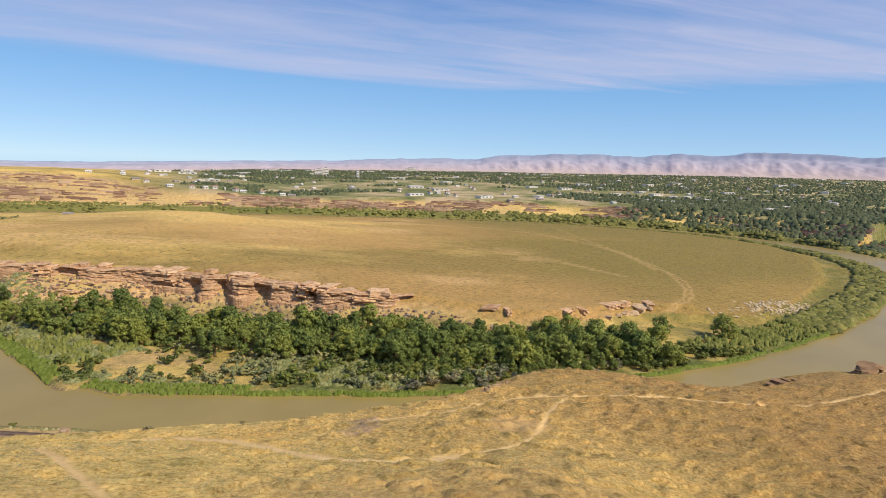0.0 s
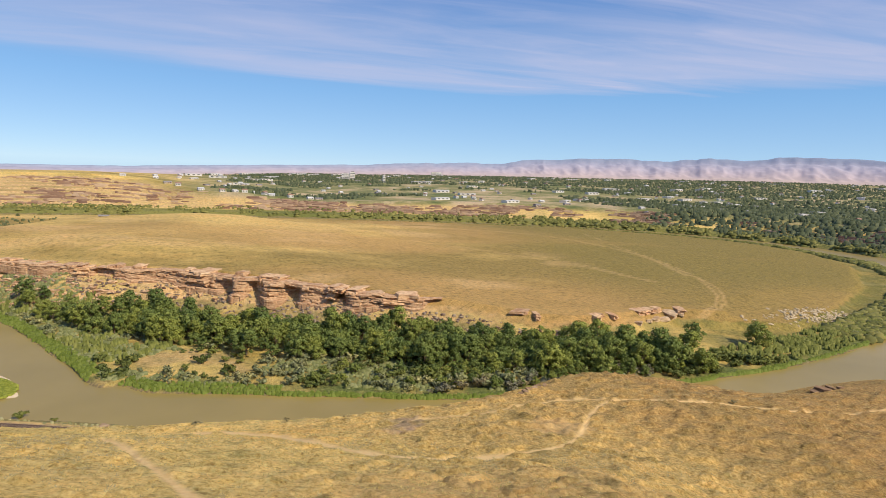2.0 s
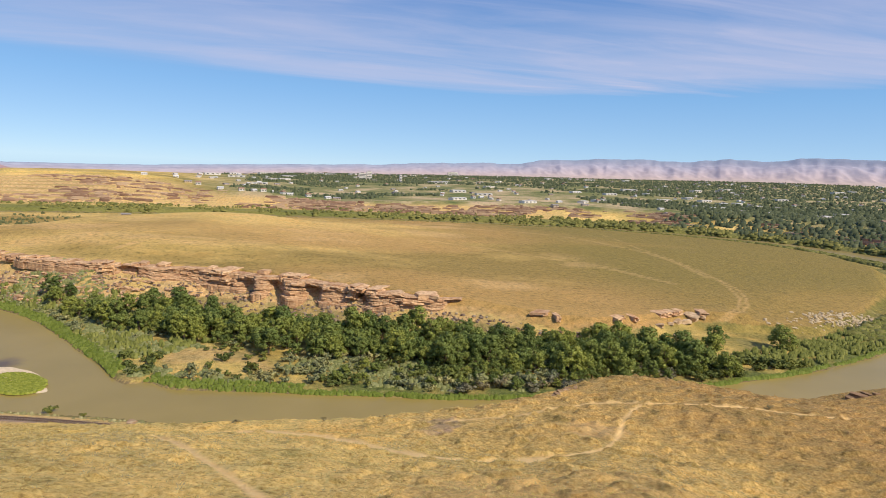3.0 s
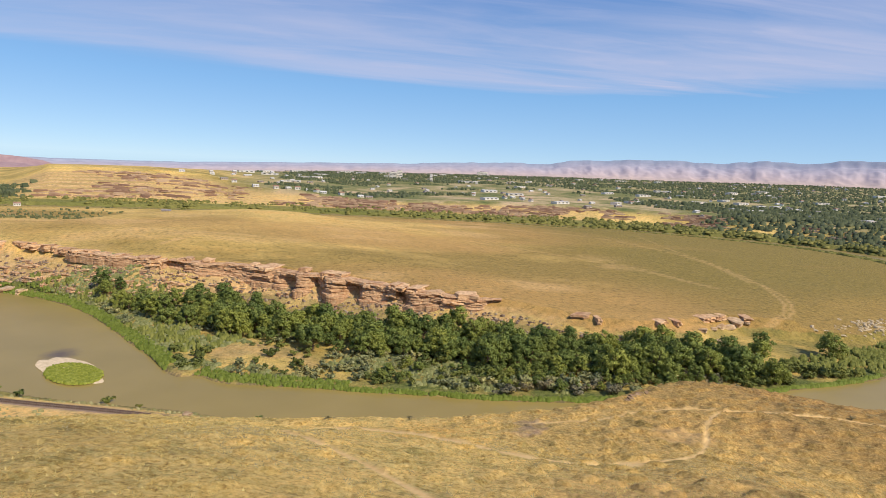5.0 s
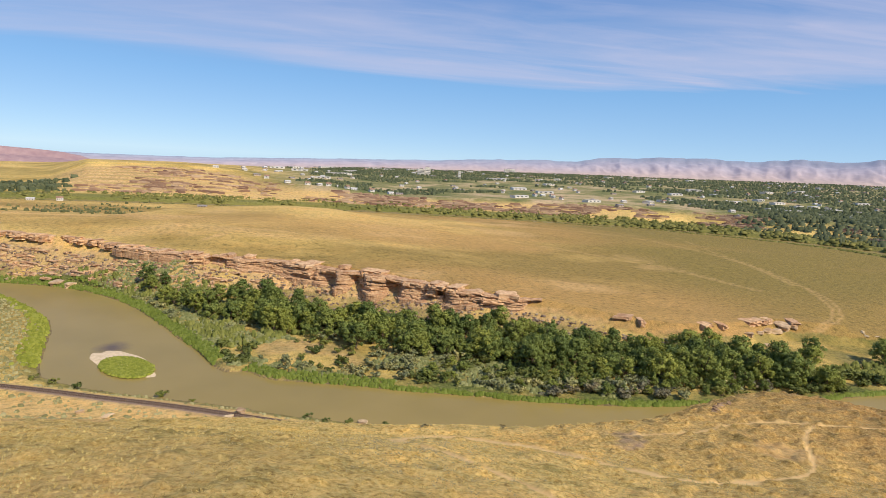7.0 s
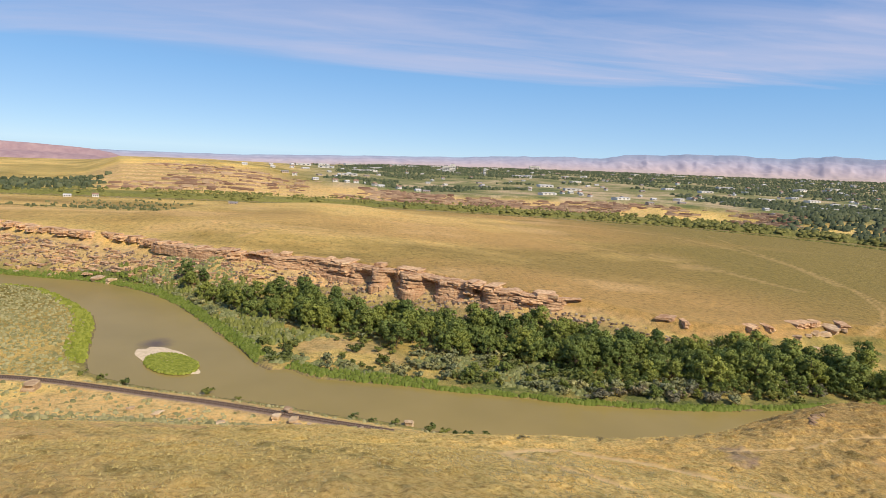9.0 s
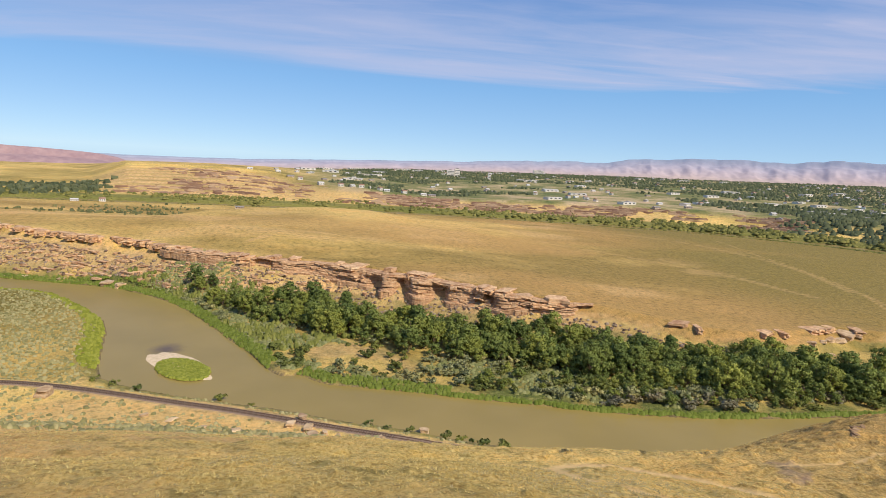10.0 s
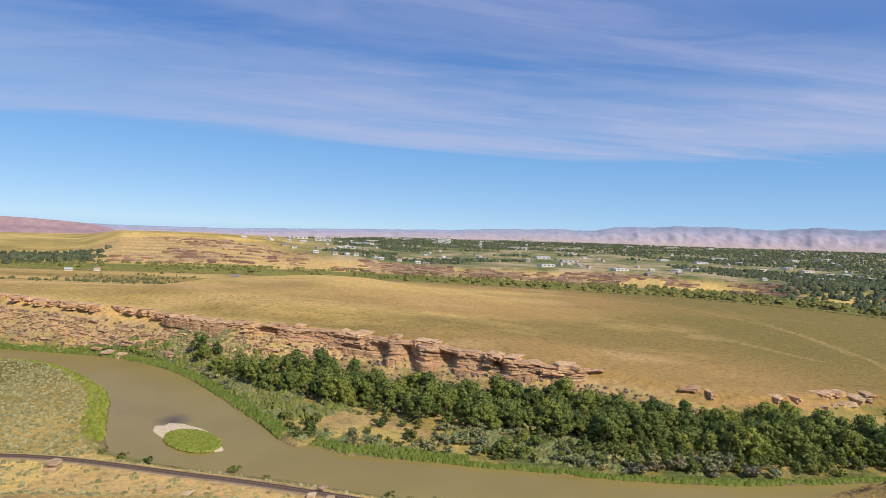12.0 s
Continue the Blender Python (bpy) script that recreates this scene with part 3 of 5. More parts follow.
def build_ground():
    az = np.radians(np.concatenate([np.arange(-56, 70, 0.23), np.arange(70, 304, 3.0)]))
    rr = np.concatenate([[0.5], np.geomspace(4, 24, 14)[:-1], np.arange(24, 130, 0.36), np.arange(130, 450, 1.5), np.geomspace(450, 950, 70)[:-1], np.arange(950, 1430, 3.0), np.geomspace(1430, 4930, 80)])
    A, R = np.meshgrid(az, rr, indexing="ij")
    X, Y = -25 + R * np.sin(A), 12 + R * np.cos(A)
    sd = river_sd(X, Y)
    Z = height(X, Y, sd)
    near = (Y < 135) & (R < 150)
    foot = np.zeros(X.shape)
    px, py = X[near], Y[near]
    main = np.where(px < -3, trail_mask(px, py, TRAILS[:1], 0.85), np.where(px < 10, trail_mask(px, py, TRAILS[:1], 0.8), trail_mask(px, py, TRAILS[:1], 0.24)))
    foot[near] = np.maximum(np.maximum(main, trail_mask(px, py, TRAILS[1:2], 0.36)), 0.7 * trail_mask(px, py, TRAILS[2:], 0.26))
    foot = foot * (0.9 + 0.15 * vnoise(X, Y, 3.5, 19))
    Z = Z + tussock(X, Y) * (1 - foot) - 0.06 * foot
    me = grid_mesh("ground", X, Y, Z, wrap=True)
    pen = inside(PENINSULA, X, Y)
    dc, side, _ = line_at(CLIFF, X, Y)
    dc = dc * side
    dr, rs, _ = line_at(RAIL, X, Y)
    n60, n16 = fbm(X, Y, 60, 4, 101), fbm(X, Y, 16, 4, 111)
    flood = pen & (dc < 0) & (sd > 0)
    field = pen & (dc >= 0)
    far = (~pen) & (Y > 430)
    south = (~pen) & ~far
    east = sstep(-14, -4, np.degrees(A + 0 * X) - 360 * (A > 3))
    # green tint of the grass
    green = np.where(field, 0.2 + 0.22 * sstep(-80, 60, X) + 1.5 * fbm(X * 0.4, Y, 60, 6, 104, 0.6) + 0.35 * sstep(-20, 120, X) + 0.85 * sstep(120, 250, X) + 0.6 * sstep(265, 330, X) + 0.25 * sstep(620, 760, Y), 0)
    green = np.where(south, 0.02 + 0.6 * n60 + 0.12 * sstep(-20, -70, X) * sstep(70, 45, Y) + 0.9 * sstep(15, 70, X) + 0.7 * sstep(-140, -165, X) * sstep(222, 235, Y), green)
    green = np.where(far, 0.4 + 0.7 * n60, green)
    green = np.where(flood, 0.5 + 0.5 * sstep(170, 260, X) + 0.4 * n16, green)
    # bare soil: foot trails, tracks, scars
    bare = 0 * foot
    px, py = X[field], Y[field]
    bare[field] = np.maximum(0.45 * trail_mask(px, py, TRACKS, 0.8), 0.32 * trail_mask(px, py, SWALES, 2.4))
    bare = np.maximum(bare, np.where(south & (X > -150), 0.55 * sstep(0.12, 0.5, fbm(X, Y, 38, 4, 131) + 0.35 * sstep(80, 190, Y)), 0))
    for x, y, rx, ry, turn in SCARS:
        bare = np.maximum(bare, 0.6 * spot(X, Y, x, y, rx, ry, turn, 0.8))
    bare = np.maximum(bare, np.where(flood, sstep(0.1, 0.45, n16 + 0.5 * spot(X, Y, -52, 268, 30, 16, -0.5)) * 0.8 * sstep(12, 24, sd), 0))
    bare = np.maximum(bare, np.where(field, 0.5 * sstep(0.22, 0.55, fbm(X * 0.45, Y, 45, 5, 137)) * sstep(240, 160, X) + 0.6 * sstep(14, 5, dc) * sstep(-0.05, 0.4, n16) * sstep(120, 60, X), 0))
    # warm stony slopes under the cliff and on the far scarp
    warm = np.where(pen & (dc < 3) & (Z > 4.2), 0.62 + 0.38 * np.clip(2 * n16, -1, 1), 0.0) * (0.25 + 0.75 * sstep(110, 40, X)) * sstep(215, 150, X)
    sc = terrace(X, Y, sd)
    beds = 0.35 + 0.65 * sstep(0.6, 0.85, sc * 9 % 1)
    bare = np.maximum(bare, np.interp(np.degrees(A) - 360 * (A > 3), [-10, 0, 20, 26], [0.08, 0.1, 0.1, 0]) * sstep(0.0, 0.08, sc) * sstep(1.0, 0.7, sc + 0.2 * n60) * far * sstep(-28, -24, np.degrees(A) - 360 * (A > 3)))
    scarp = sstep(0.01, 0.06, sc) * sstep(1.0, 0.72, sc) * beds * far * np.interp(np.degrees(A) - 360 * (A > 3), [-28, -25, -12, 4, 20, 26], [0, 0.85, 0.85, 0.95, 0.9, 0.2])
    rust = np.maximum(np.where(field, sstep(-0.1, 0.45, fbm(X * 0.4, Y, 85, 4, 139)) * 0.5 + 0.36 + 0.4 * sstep(-20, 90, X) * sstep(420, 330, Y), 0) * (0.45 + 0.55 * sstep(240, 150, X)) * (0.8 + 0.2 * sstep(-120, 20, X)), 0)
    rust = np.maximum(rust, np.where(south & (X > -60), (0.55 + 0.5 * fbm(X, Y, 26, 3, 141)) * sstep(-20, 15, X) + 0.4 * sstep(25, 60, X), 0))
    red = np.maximum(warm, scarp)
    lush = np.where(flood & (Z < 7), np.clip(0.30 + 1.0 * n16 + 0.6 * sstep(14, 5, sd), 0, 1), 0)
    lush = np.maximum(lush, np.where(far & (sd < 34), 0.85 * sstep(36, 24, sd), 0))
    lush = np.maximum(lush, np.where(pen & (Y > 600) & (sd < 60), sstep(60, 40, sd), 0))
    lush = np.maximum(lush, np.where(far & (sd > 100), 0.6 * sstep(-0.05, 0.4, fbm(X * 0.5, Y, 170, 4, 121)) * east, 0))
    lush = np.maximum(lush, np.where(south & (sd < 10) & (sd > 0), 0.7 * sstep(10, 3, sd), 0))
    mud = np.where(sd < 0.8, 1.0, 0.0)
    gravel = 0.7 * sstep(3.2, 2.0, dr)
    patch = 0.75 * spot(X, Y, *GREY_PATCH, -0.5, 1.3) * (0.7 + 0.5 * vnoise(X, Y, 1.1, 9)) * near
    for nm, ch in (("cover", (green, bare, red)), ("cover2", (lush, mud, np.maximum(gravel, patch))), ("cover3", (rust, sstep(55, 95, sd) * far * east * sstep(0.55, 0.95, sc), foot))):
        a = me.color_attributes.new(nm, "FLOAT_COLOR", "POINT")
        a.data.foreach_set("color", np.stack([*[np.clip(c, 0, 1) for c in ch], np.ones(X.shape)], -1).astype(np.float32).ravel())
    tagged(part("ground", me, GROUND), "dry grassy hills, plateau and valley floor of tan soil", "ground", kind="structure")


build_ground()


def build_water():
    co = np.array([(-800, 120, 0), (900, 120, 0), (900, 1150, 0), (-800, 1150, 0)])
    tagged(part("water", array_mesh("water", co, np.array([[0, 1, 2, 3]])), WATER), "calm olive-brown silty river water", "river", kind="structure")


build_water()


def build_mountains():
    az = np.radians(np.arange(-60, 76, 0.12))
    t = np.linspace(0, 1, 44)
    A, T = np.meshgrid(az, t, indexing="ij")
    deg = np.degrees(A)
    el = np.interp(deg, SKY_AZ, SKY_EL) + 0.30 * fbm(deg, deg * 0, 3.6, 4, 7) * sstep(-5, 20, deg) + 0.03 * fbm(deg, deg * 0, 0.8, 2, 8)
    base = 85.5 + 4250 * np.tan(np.radians(np.interp(deg, EDGE_AZ, EDGE_EL))) - 6
    top = 85.5 + 4750 * np.tan(np.radians(el))
    tall = np.clip((top - base) / 160, 0.1, 1.2)
    spur = 1 - np.abs(fbm(deg, T * 1.2 + deg * 0.05, 2.2, 4, 9))
    R = 4250 + 500 * T - tall * 70 * (spur - 0.6) * np.sin(np.clip(T * 1.15 - 0.15, 0, 1) * 3.14)
    prof = 0.30 * sstep(0.0, 0.6, T) + 0.45 * sstep(0.35, 0.85, T) + 0.25 * sstep(0.86, 0.96, T)
    X, Y = R * np.sin(A), R * np.cos(A)
    Z = base + (top - base) * prof - tall * (1 - prof) * prof * 110 * np.abs(fbm(X, Y * 0.5, 120, 4, 23, 0.6))
    back = np.concatenate([Z[:, :-1], Z[:, -1:]], 1)
    me = grid_mesh("mountain_range", -25 + R * np.sin(A), 12 + R * np.cos(A), back)
    # red holds the share of the height, which picks the painted haze tint
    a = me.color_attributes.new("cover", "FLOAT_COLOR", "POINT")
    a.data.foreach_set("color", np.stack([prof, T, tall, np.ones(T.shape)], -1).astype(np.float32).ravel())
    tagged(part("mountain_range", me, MOUNT), "distant shale cliffs above pale pink badland slopes, mauve and blue haze painted in", "backdrop", kind="structure")


build_mountains()


def build_red_mesa():
    deg = np.arange(-70, -22.5, 0.12)
    t = np.linspace(0, 1, 20)
    D, T = np.meshgrid(deg, t, indexing="ij")
    el = np.interp(D, [-70, -45, -33, -31.6, -29.9, -28, -26, -24.4, -22.6], [-0.15, -0.15, -0.42, -0.5, -0.56, -0.64, -0.78, -1.0, -1.7]) + 0.04 * fbm(D, D * 0, 1.5, 3, 3)
    R = 3750 + 330 * T - 60 * (1 - np.abs(fbm(D, T, 1.2, 3, 5))) * np.sin(T * 3.1)
    base = 85.5 + 3750 * np.tan(np.radians(-2.0)) - 6
    top = 85.5 + 4080 * np.tan(np.radians(el))
    Z = base + (top - base) * (0.55 * sstep(0, 0.75, T) + 0.45 * sstep(0.75, 0.9, T))
    A = np.radians(D)
    me = grid_mesh("red_mesa", -25 + R * np.sin(A), 12 + R * np.cos(A), Z)
    tagged(part("red_mesa", me, REDMESA), "distant reddish sandstone mesa with a cliff band", "backdrop", kind="structure")


build_red_mesa()

# ---- rocks ----


def rock_mesh(seed, levels=6, around=12, slab=0.18, squash=1.0):
    """A unit block, 1 x 1 x 1 from its base, of stacked uneven beds with broken corners."""
    g = np.random.default_rng(seed)
    ang = np.arange(around) * math.tau / around + g.uniform(-0.12, 0.12, around)
    sq = np.maximum(np.abs(np.cos(ang)), np.abs(np.sin(ang)))
    rad = 0.5 / sq * (1 - 0.16 * g.random(around))
    co = []
    zs = [0.0]
    for k in range(levels - 1):
        zs += [zs[-1] + g.uniform(0.6, 1.4)]
    zs = np.array(zs) / zs[-1]
    ins = 1 - slab * g.random(levels)
    ins[-1] *= 0.9
    for k in range(levels):
        wob = 1 + 0.10 * g.normal(size=around)
        off = g.uniform(-0.04, 0.04, 2)
        for up in ((0.0, 1.0) if k < levels - 1 else (0.0,)):
            z = zs[k] + up * (zs[min(k + 1, levels - 1)] - zs[k]) * 0.82
            r = rad * ins[k] * wob * (1 - 0.04 * up)
            co += [(r[i] * math.cos(ang[i]) + off[0], r[i] * math.sin(ang[i]) + off[1], z * squash) for i in range(around)]
    rings = len(co) // around
    faces = []
    for q in range(rings - 1):
        for i in range(around):
            j = (i + 1) % around
            faces.append((q * around + i, q * around + j, (q + 1) * around + j, (q + 1) * around + i))
    me = bpy.data.meshes.new("rock")
    me.from_pydata(co, [], faces + [tuple(range((rings - 1) * around, rings * around))])
    return me


LEDGES = [rock_mesh(40 + k, 4 + k % 4, 14, 0.10 + 0.05 * (k % 3)) for k in range(12)]
BOULDERS = [rock_mesh(80 + k, 4, 10, 0.35) for k in range(6)]
for me in LEDGES:
    me.materials.append(SANDSTONE)


def along(line, s):
    """Point and heading at running length s of a polyline."""
    for (ax, ay), (bx, by) in zip(line[:-1], line[1:]):
        d = math.hypot(bx - ax, by - ay)
        if s <= d:
            return ax + (bx - ax) * s / d, ay + (by - ay) * s / d, math.atan2(by - ay, bx - ax)
        s -= d
    return line[-1][0], line[-1][1], 0.0


def cell_noise(s, size, seed):
    """One random value from -1 to 1 for each block of uneven length along s."""
    q = s / size + 0.45 * vnoise(s, s * 0, size * 1.7, seed)
    return 2 * hash2(np.floor(q), np.floor(q) * 0, seed) - 1


def cliff_face(root):
    """The bedded face itself: courses of rock broken by joints, hollowed out between buttresses under a jutting cap."""
    line = smooth_line(CLIFF, 2)
    S = np.arange(330, 860, 0.55)
    P = np.array([along(line, v) for v in S])
    P = P[(P[:, 0] > -190) & (P[:, 0] < 64)]
    S = S[:len(P)]
    x, y, h = P.T
    h = np.convolve(np.pad(h, 20, mode="edge"), np.ones(41) / 41, mode="valid")
    nx, ny = np.sin(h), -np.cos(h)
    tall = np.interp(x, [-190, -140, -110, -75, -20, 20, 60, 80, 105, 128], [2.0, 3.2, 5.5, 9.5, 11.5, 9.0, 5.0, 2.6, 1.0, 0.4]) * (1 + 0.14 * vnoise(S, S * 0, 23, 3))
    top = np.interp(x, [-320, -100, 0, 60, 107, 200, 400], [24, 22, 19.5, 16.5, 13, 11, 8]) + 0.35 * vnoise(S, S * 0, 9, 5) + 0.3 * cell_noise(S, 6, 8)
    size = np.clip(tall / 10, 0.42, 1.1)
    butt = 3.4 * vnoise(S, S * 0, 19, 31) + 1.6 * vnoise(S, S * 0, 7, 32)
    cave = 0.8 * sstep(0.4, 0.75, vnoise(S, S * 0, 15, 33))
    for cx, w in ((-50, 4), (-34, 4.5), (-14, 4.5), (10, 4)):
        cave = np.maximum(cave, np.exp(-((x - cx) / w) ** 2))
    for cx, w, out in ((-42, 4.5, 4.5), (-24, 6, 5.5), (-4, 5, 3.5), (22, 6, 3)):
        butt = butt + out * np.exp(-((x - cx) / w) ** 4)
    cuts = [0.0, 0.10, 0.17, 0.27, 0.34, 0.44, 0.50, 0.61, 0.69, 0.76, 0.86, 0.92, 1.0]
    lean = [3.8, 3.3, 2.2, 1.7, 1.5, 0.7, 0.9, 0.2, 0.6, 0.3, 0.9, -0.4]
    hollow = [0.5, 0.8, 1.0, 1.0, 1.0, 1.0, 0.9, 0.9, 0.7, 0.4, 0.1, 0.0]
    away = 6.0 * sstep(35, 75, x)                     # the low end of the face lies back in the slope
    rows = []
    n = len(cuts) - 1
    for k in range(n):
        o = size * (lean[k] + butt * (0.75 if k < n - 2 else 0.45) - 6.5 * cave * hollow[k]) + size * 0.9 * cell_noise(S, 3.5 + 1.5 * (k % 3), 40 + k) + 0.14 * vnoise(S, S * 0, 1.4, 60 + k)
        for f, e in ((cuts[k] + 0.012, 0.12), (cuts[k + 1] - 0.012, -0.1)):
            z = top - tall * (1 - f) - (4.0 if k == 0 and e > 0 else 0) + 0.18 * vnoise(S, S * 0, 5, 70 + k)
            rows.append((x + nx * (o + e - away), y + ny * (o + e - away) - 330, z))
    rows.append((x - nx * 11, y - ny * 11 - 330, top - 0.5))
    X, Y, Z = (np.stack([r[i] for r in rows], 1) for i in range(3))
    me = grid_mesh("rock_face", X, Y, Z)
    me.polygons.foreach_set("use_smooth", np.zeros(len(me.polygons), bool))
    part("rock_face", me, SANDSTONE, root)


def build_cliff():
    """Sandstone ledges: one tall broken face in the middle, thin staggered beds towards the far end of the bluff."""
    root = new("sandstone_cliff")
    root.location = (0, 330, 0)
    tagged(root, "layered red-brown sandstone cliff along the plateau edge", "cliff")
    g = np.random.default_rng(11)
    cliff_face(root)
    todo = []
    s = 300.0
    swing = 0.0
    while along(CLIFF, s)[0] < 206:
        x, y, h = along(CLIFF, s)
        tall = float(np.interp(x, [-330, -180, -110, -75, -20, 20, 70, 110, 150, 200], [1.8, 3.4, 6.5, 11, 12.5, 10, 4.0, 1.8, 1.1, 0.8]))
        length = g.uniform(3.2, 11.0) * (0.7 if x > 70 or x < -105 else 1.0)
        tall *= g.uniform(0.72, 1.12) * (0.7 if x > 78 else 1.0)
        nx, ny = math.sin(h), -math.cos(h)
        beds = max(1, int(round(tall / g.choice([2.4, 3.6, 5.0]))))
        back = g.uniform(-4, 5) if x < -125 else 0.0
        swing = 0.4 * swing + g.uniform(-5.0, 4.6) * (1.0 if -110 < x < 75 else 0.5)
        jut0 = min(max(swing, -6.0), 4.4) - (3.2 if x > 78 else 2.4 if x < -105 else 0.0)
        root_depth = 1.8 if x > 78 else 1.2 if x < -105 else 0.0
        z = 0.0
        gap = x > 70 and g.random() < 0.6 or x < -125 and g.random() < 0.15
        for b in range(beds):
            hgt = tall / beds * g.uniform(0.85, 1.15)
            jut = jut0 + back + g.uniform(-1.5, 1.3) + 0.35 * (b - beds / 2)
            depth = g.uniform(11.5, 13) + jut
            if not gap and (x < -100 or x > 95 or g.random() < 0.38):
                todo.append((x + nx * (jut - depth * 0.5), y + ny * (jut - depth * 0.5), z - tall * 0.96 - root_depth, h + g.uniform(-0.16, 0.16), length * g.uniform(1.0, 1.5), depth, hgt * 1.06 + root_depth, True))
            z += hgt
        if x < -95:                                   # lower thin beds on the open slope
            for row in range(7):
                if g.random() < 0.6:
                    out = 5 + row * 5.5 + g.uniform(-2.5, 2.5)
                    todo.append((x + nx * out + g.uniform(-4, 4), y + ny * out, -0.5, h + g.uniform(-0.2, 0.2), length * g.uniform(0.6, 1.9), g.uniform(2.5, 4.5), g.uniform(0.7, 1.6), False))
        s += length * 0.86
    P = np.array([(t[0], t[1]) for t in todo])
    Zg = height(P[:, 0], P[:, 1])
    for t, zg in zip(todo, Zg):
        x, y, dz, h, lx, ly, lz, high = t
        if high:
            ztop = float(np.interp(x, [-320, -100, 0, 60, 107, 200, 400], [24, 22, 19.5, 16.5, 13, 11, 8])) + 0.35
            z = ztop + dz
        else:
            z = zg + dz
            if zg < 3.5:
                continue
        ob = part("ledge", LEDGES[int(g.integers(len(LEDGES)))], None, root)
        ob.matrix_parent_inverse = Matrix.Identity(4)
        ob.location = (x, y - 330, z)
        ob.rotation_euler = (g.uniform(-0.03, 0.03), g.uniform(-0.05, 0.05), h + (math.pi if g.random() < 0.5 else 0))
        ob.scale = (lx, ly, lz)


build_cliff()


def boulder(x, y, size, flat=0.7, mat=None, name="boulder", label="weathered tan sandstone boulder on the slope", group="scattered boulders", sink=0.15, z=None):
    me = BOULDERS[random.randrange(len(BOULDERS))]
    if mat is not None and mat is not TANROCK:
        me = me.copy()
        me.materials.clear()
    ob = part(name, me, mat or TANROCK)
    ob.location = (x, y, (ground_z(x, y) if z is None else z) - sink * size)
    ob.rotation_euler = (random.uniform(-0.15, 0.15), random.uniform(-0.15, 0.15), random.uniform(0, 6.28))
    ob.scale = (size * random.uniform(0.9, 1.4), size * random.uniform(0.7, 1.0), size * flat)
    tagged(ob, label, "rock", group)


def place_boulders():
    for x, y, size, flat in ((-150, 210.5, 6.0, 0.55), (-66, 197, 3.4, 0.6), (-69, 192, 3.0, 0.6), (-63, 190, 3.6, 0.5), (-58, 187, 2.4, 0.6), (-61, 183, 4.2, 0.45), (-54, 185, 1.8, 0.7),
                             (-28, 199, 3.8, 0.5), (-41, 152, 3.0, 0.6), (-43, 158, 2.0, 0.6), (-48, 176, 2.2, 0.5), (-113, 196, 2.2, 0.5), (-104, 193, 3.0, 0.35), (-90, 178, 3.2, 0.4), (-80, 172, 3.6, 0.35)):
        boulder(x, y, size, flat)
    for x, y, size in ((-214, 392, 7.5), (-205, 389, 6.5), (-222, 396, 4.0), (-196, 386, 4.5), (-246, 400, 5.0), (-258, 402, 4.0), (-270, 404, 4.5), (-233, 402, 5.5), (-282, 405, 3.5)):
        boulder(x, y, size, 0.5, label="pale tan sandstone boulder at the water's edge", group="shore boulders", sink=0.1, z=0.2)
    for x, y, size in ((197, 308, 11), (190, 303, 8), (184, 301, 7), (203, 306, 6), (178, 298, 5), (168, 293, 6), (176, 289, 5)):
        boulder(x, y, size, 0.28, name="rock_slab", label="pale flat sandstone slab at the plateau edge", group="pale slabs")
    for x, y, size in ((76, 89.5, 2.2), (78.3, 90.2, 1.6), (74, 89, 1.5), (79.8, 89.6, 1.2), (94.5, 88.8, 5.6), (97.5, 88.4, 4.4), (92.6, 88.2, 2.4), (23, 90.5, 1.5), (24.6, 92.4, 1.7), (26, 93.8, 1.3), (27, 95, 1.6), (22, 89.2, 1.1), (28.4, 95.6, 1.2), (25.6, 91.4, 1.0)):
        boulder(x, y, size, 0.42, DARKROCK, "rim_rock", "dark brown rock outcrop on the hill rim", "rim outcrops")
    g = random.Random(5)
    k = 0
    while k < 110:                                     # fallen blocks below the cliff
        s = g.uniform(330, 800)
        x, y, h = along(CLIFF, s)
        out = g.uniform(4, 30)
        x, y = x + math.sin(h) * out, y - math.cos(h) * out
        z = ground_z(x, y)
        k += 1
        if z > 2.6:
            boulder(x, y, g.uniform(0.9, 3.2), 0.7, label="fallen red-brown sandstone block on the talus", name="talus_block", group="fallen blocks", mat=SANDSTONE, z=z)


place_boulders()

# ---- railway ----


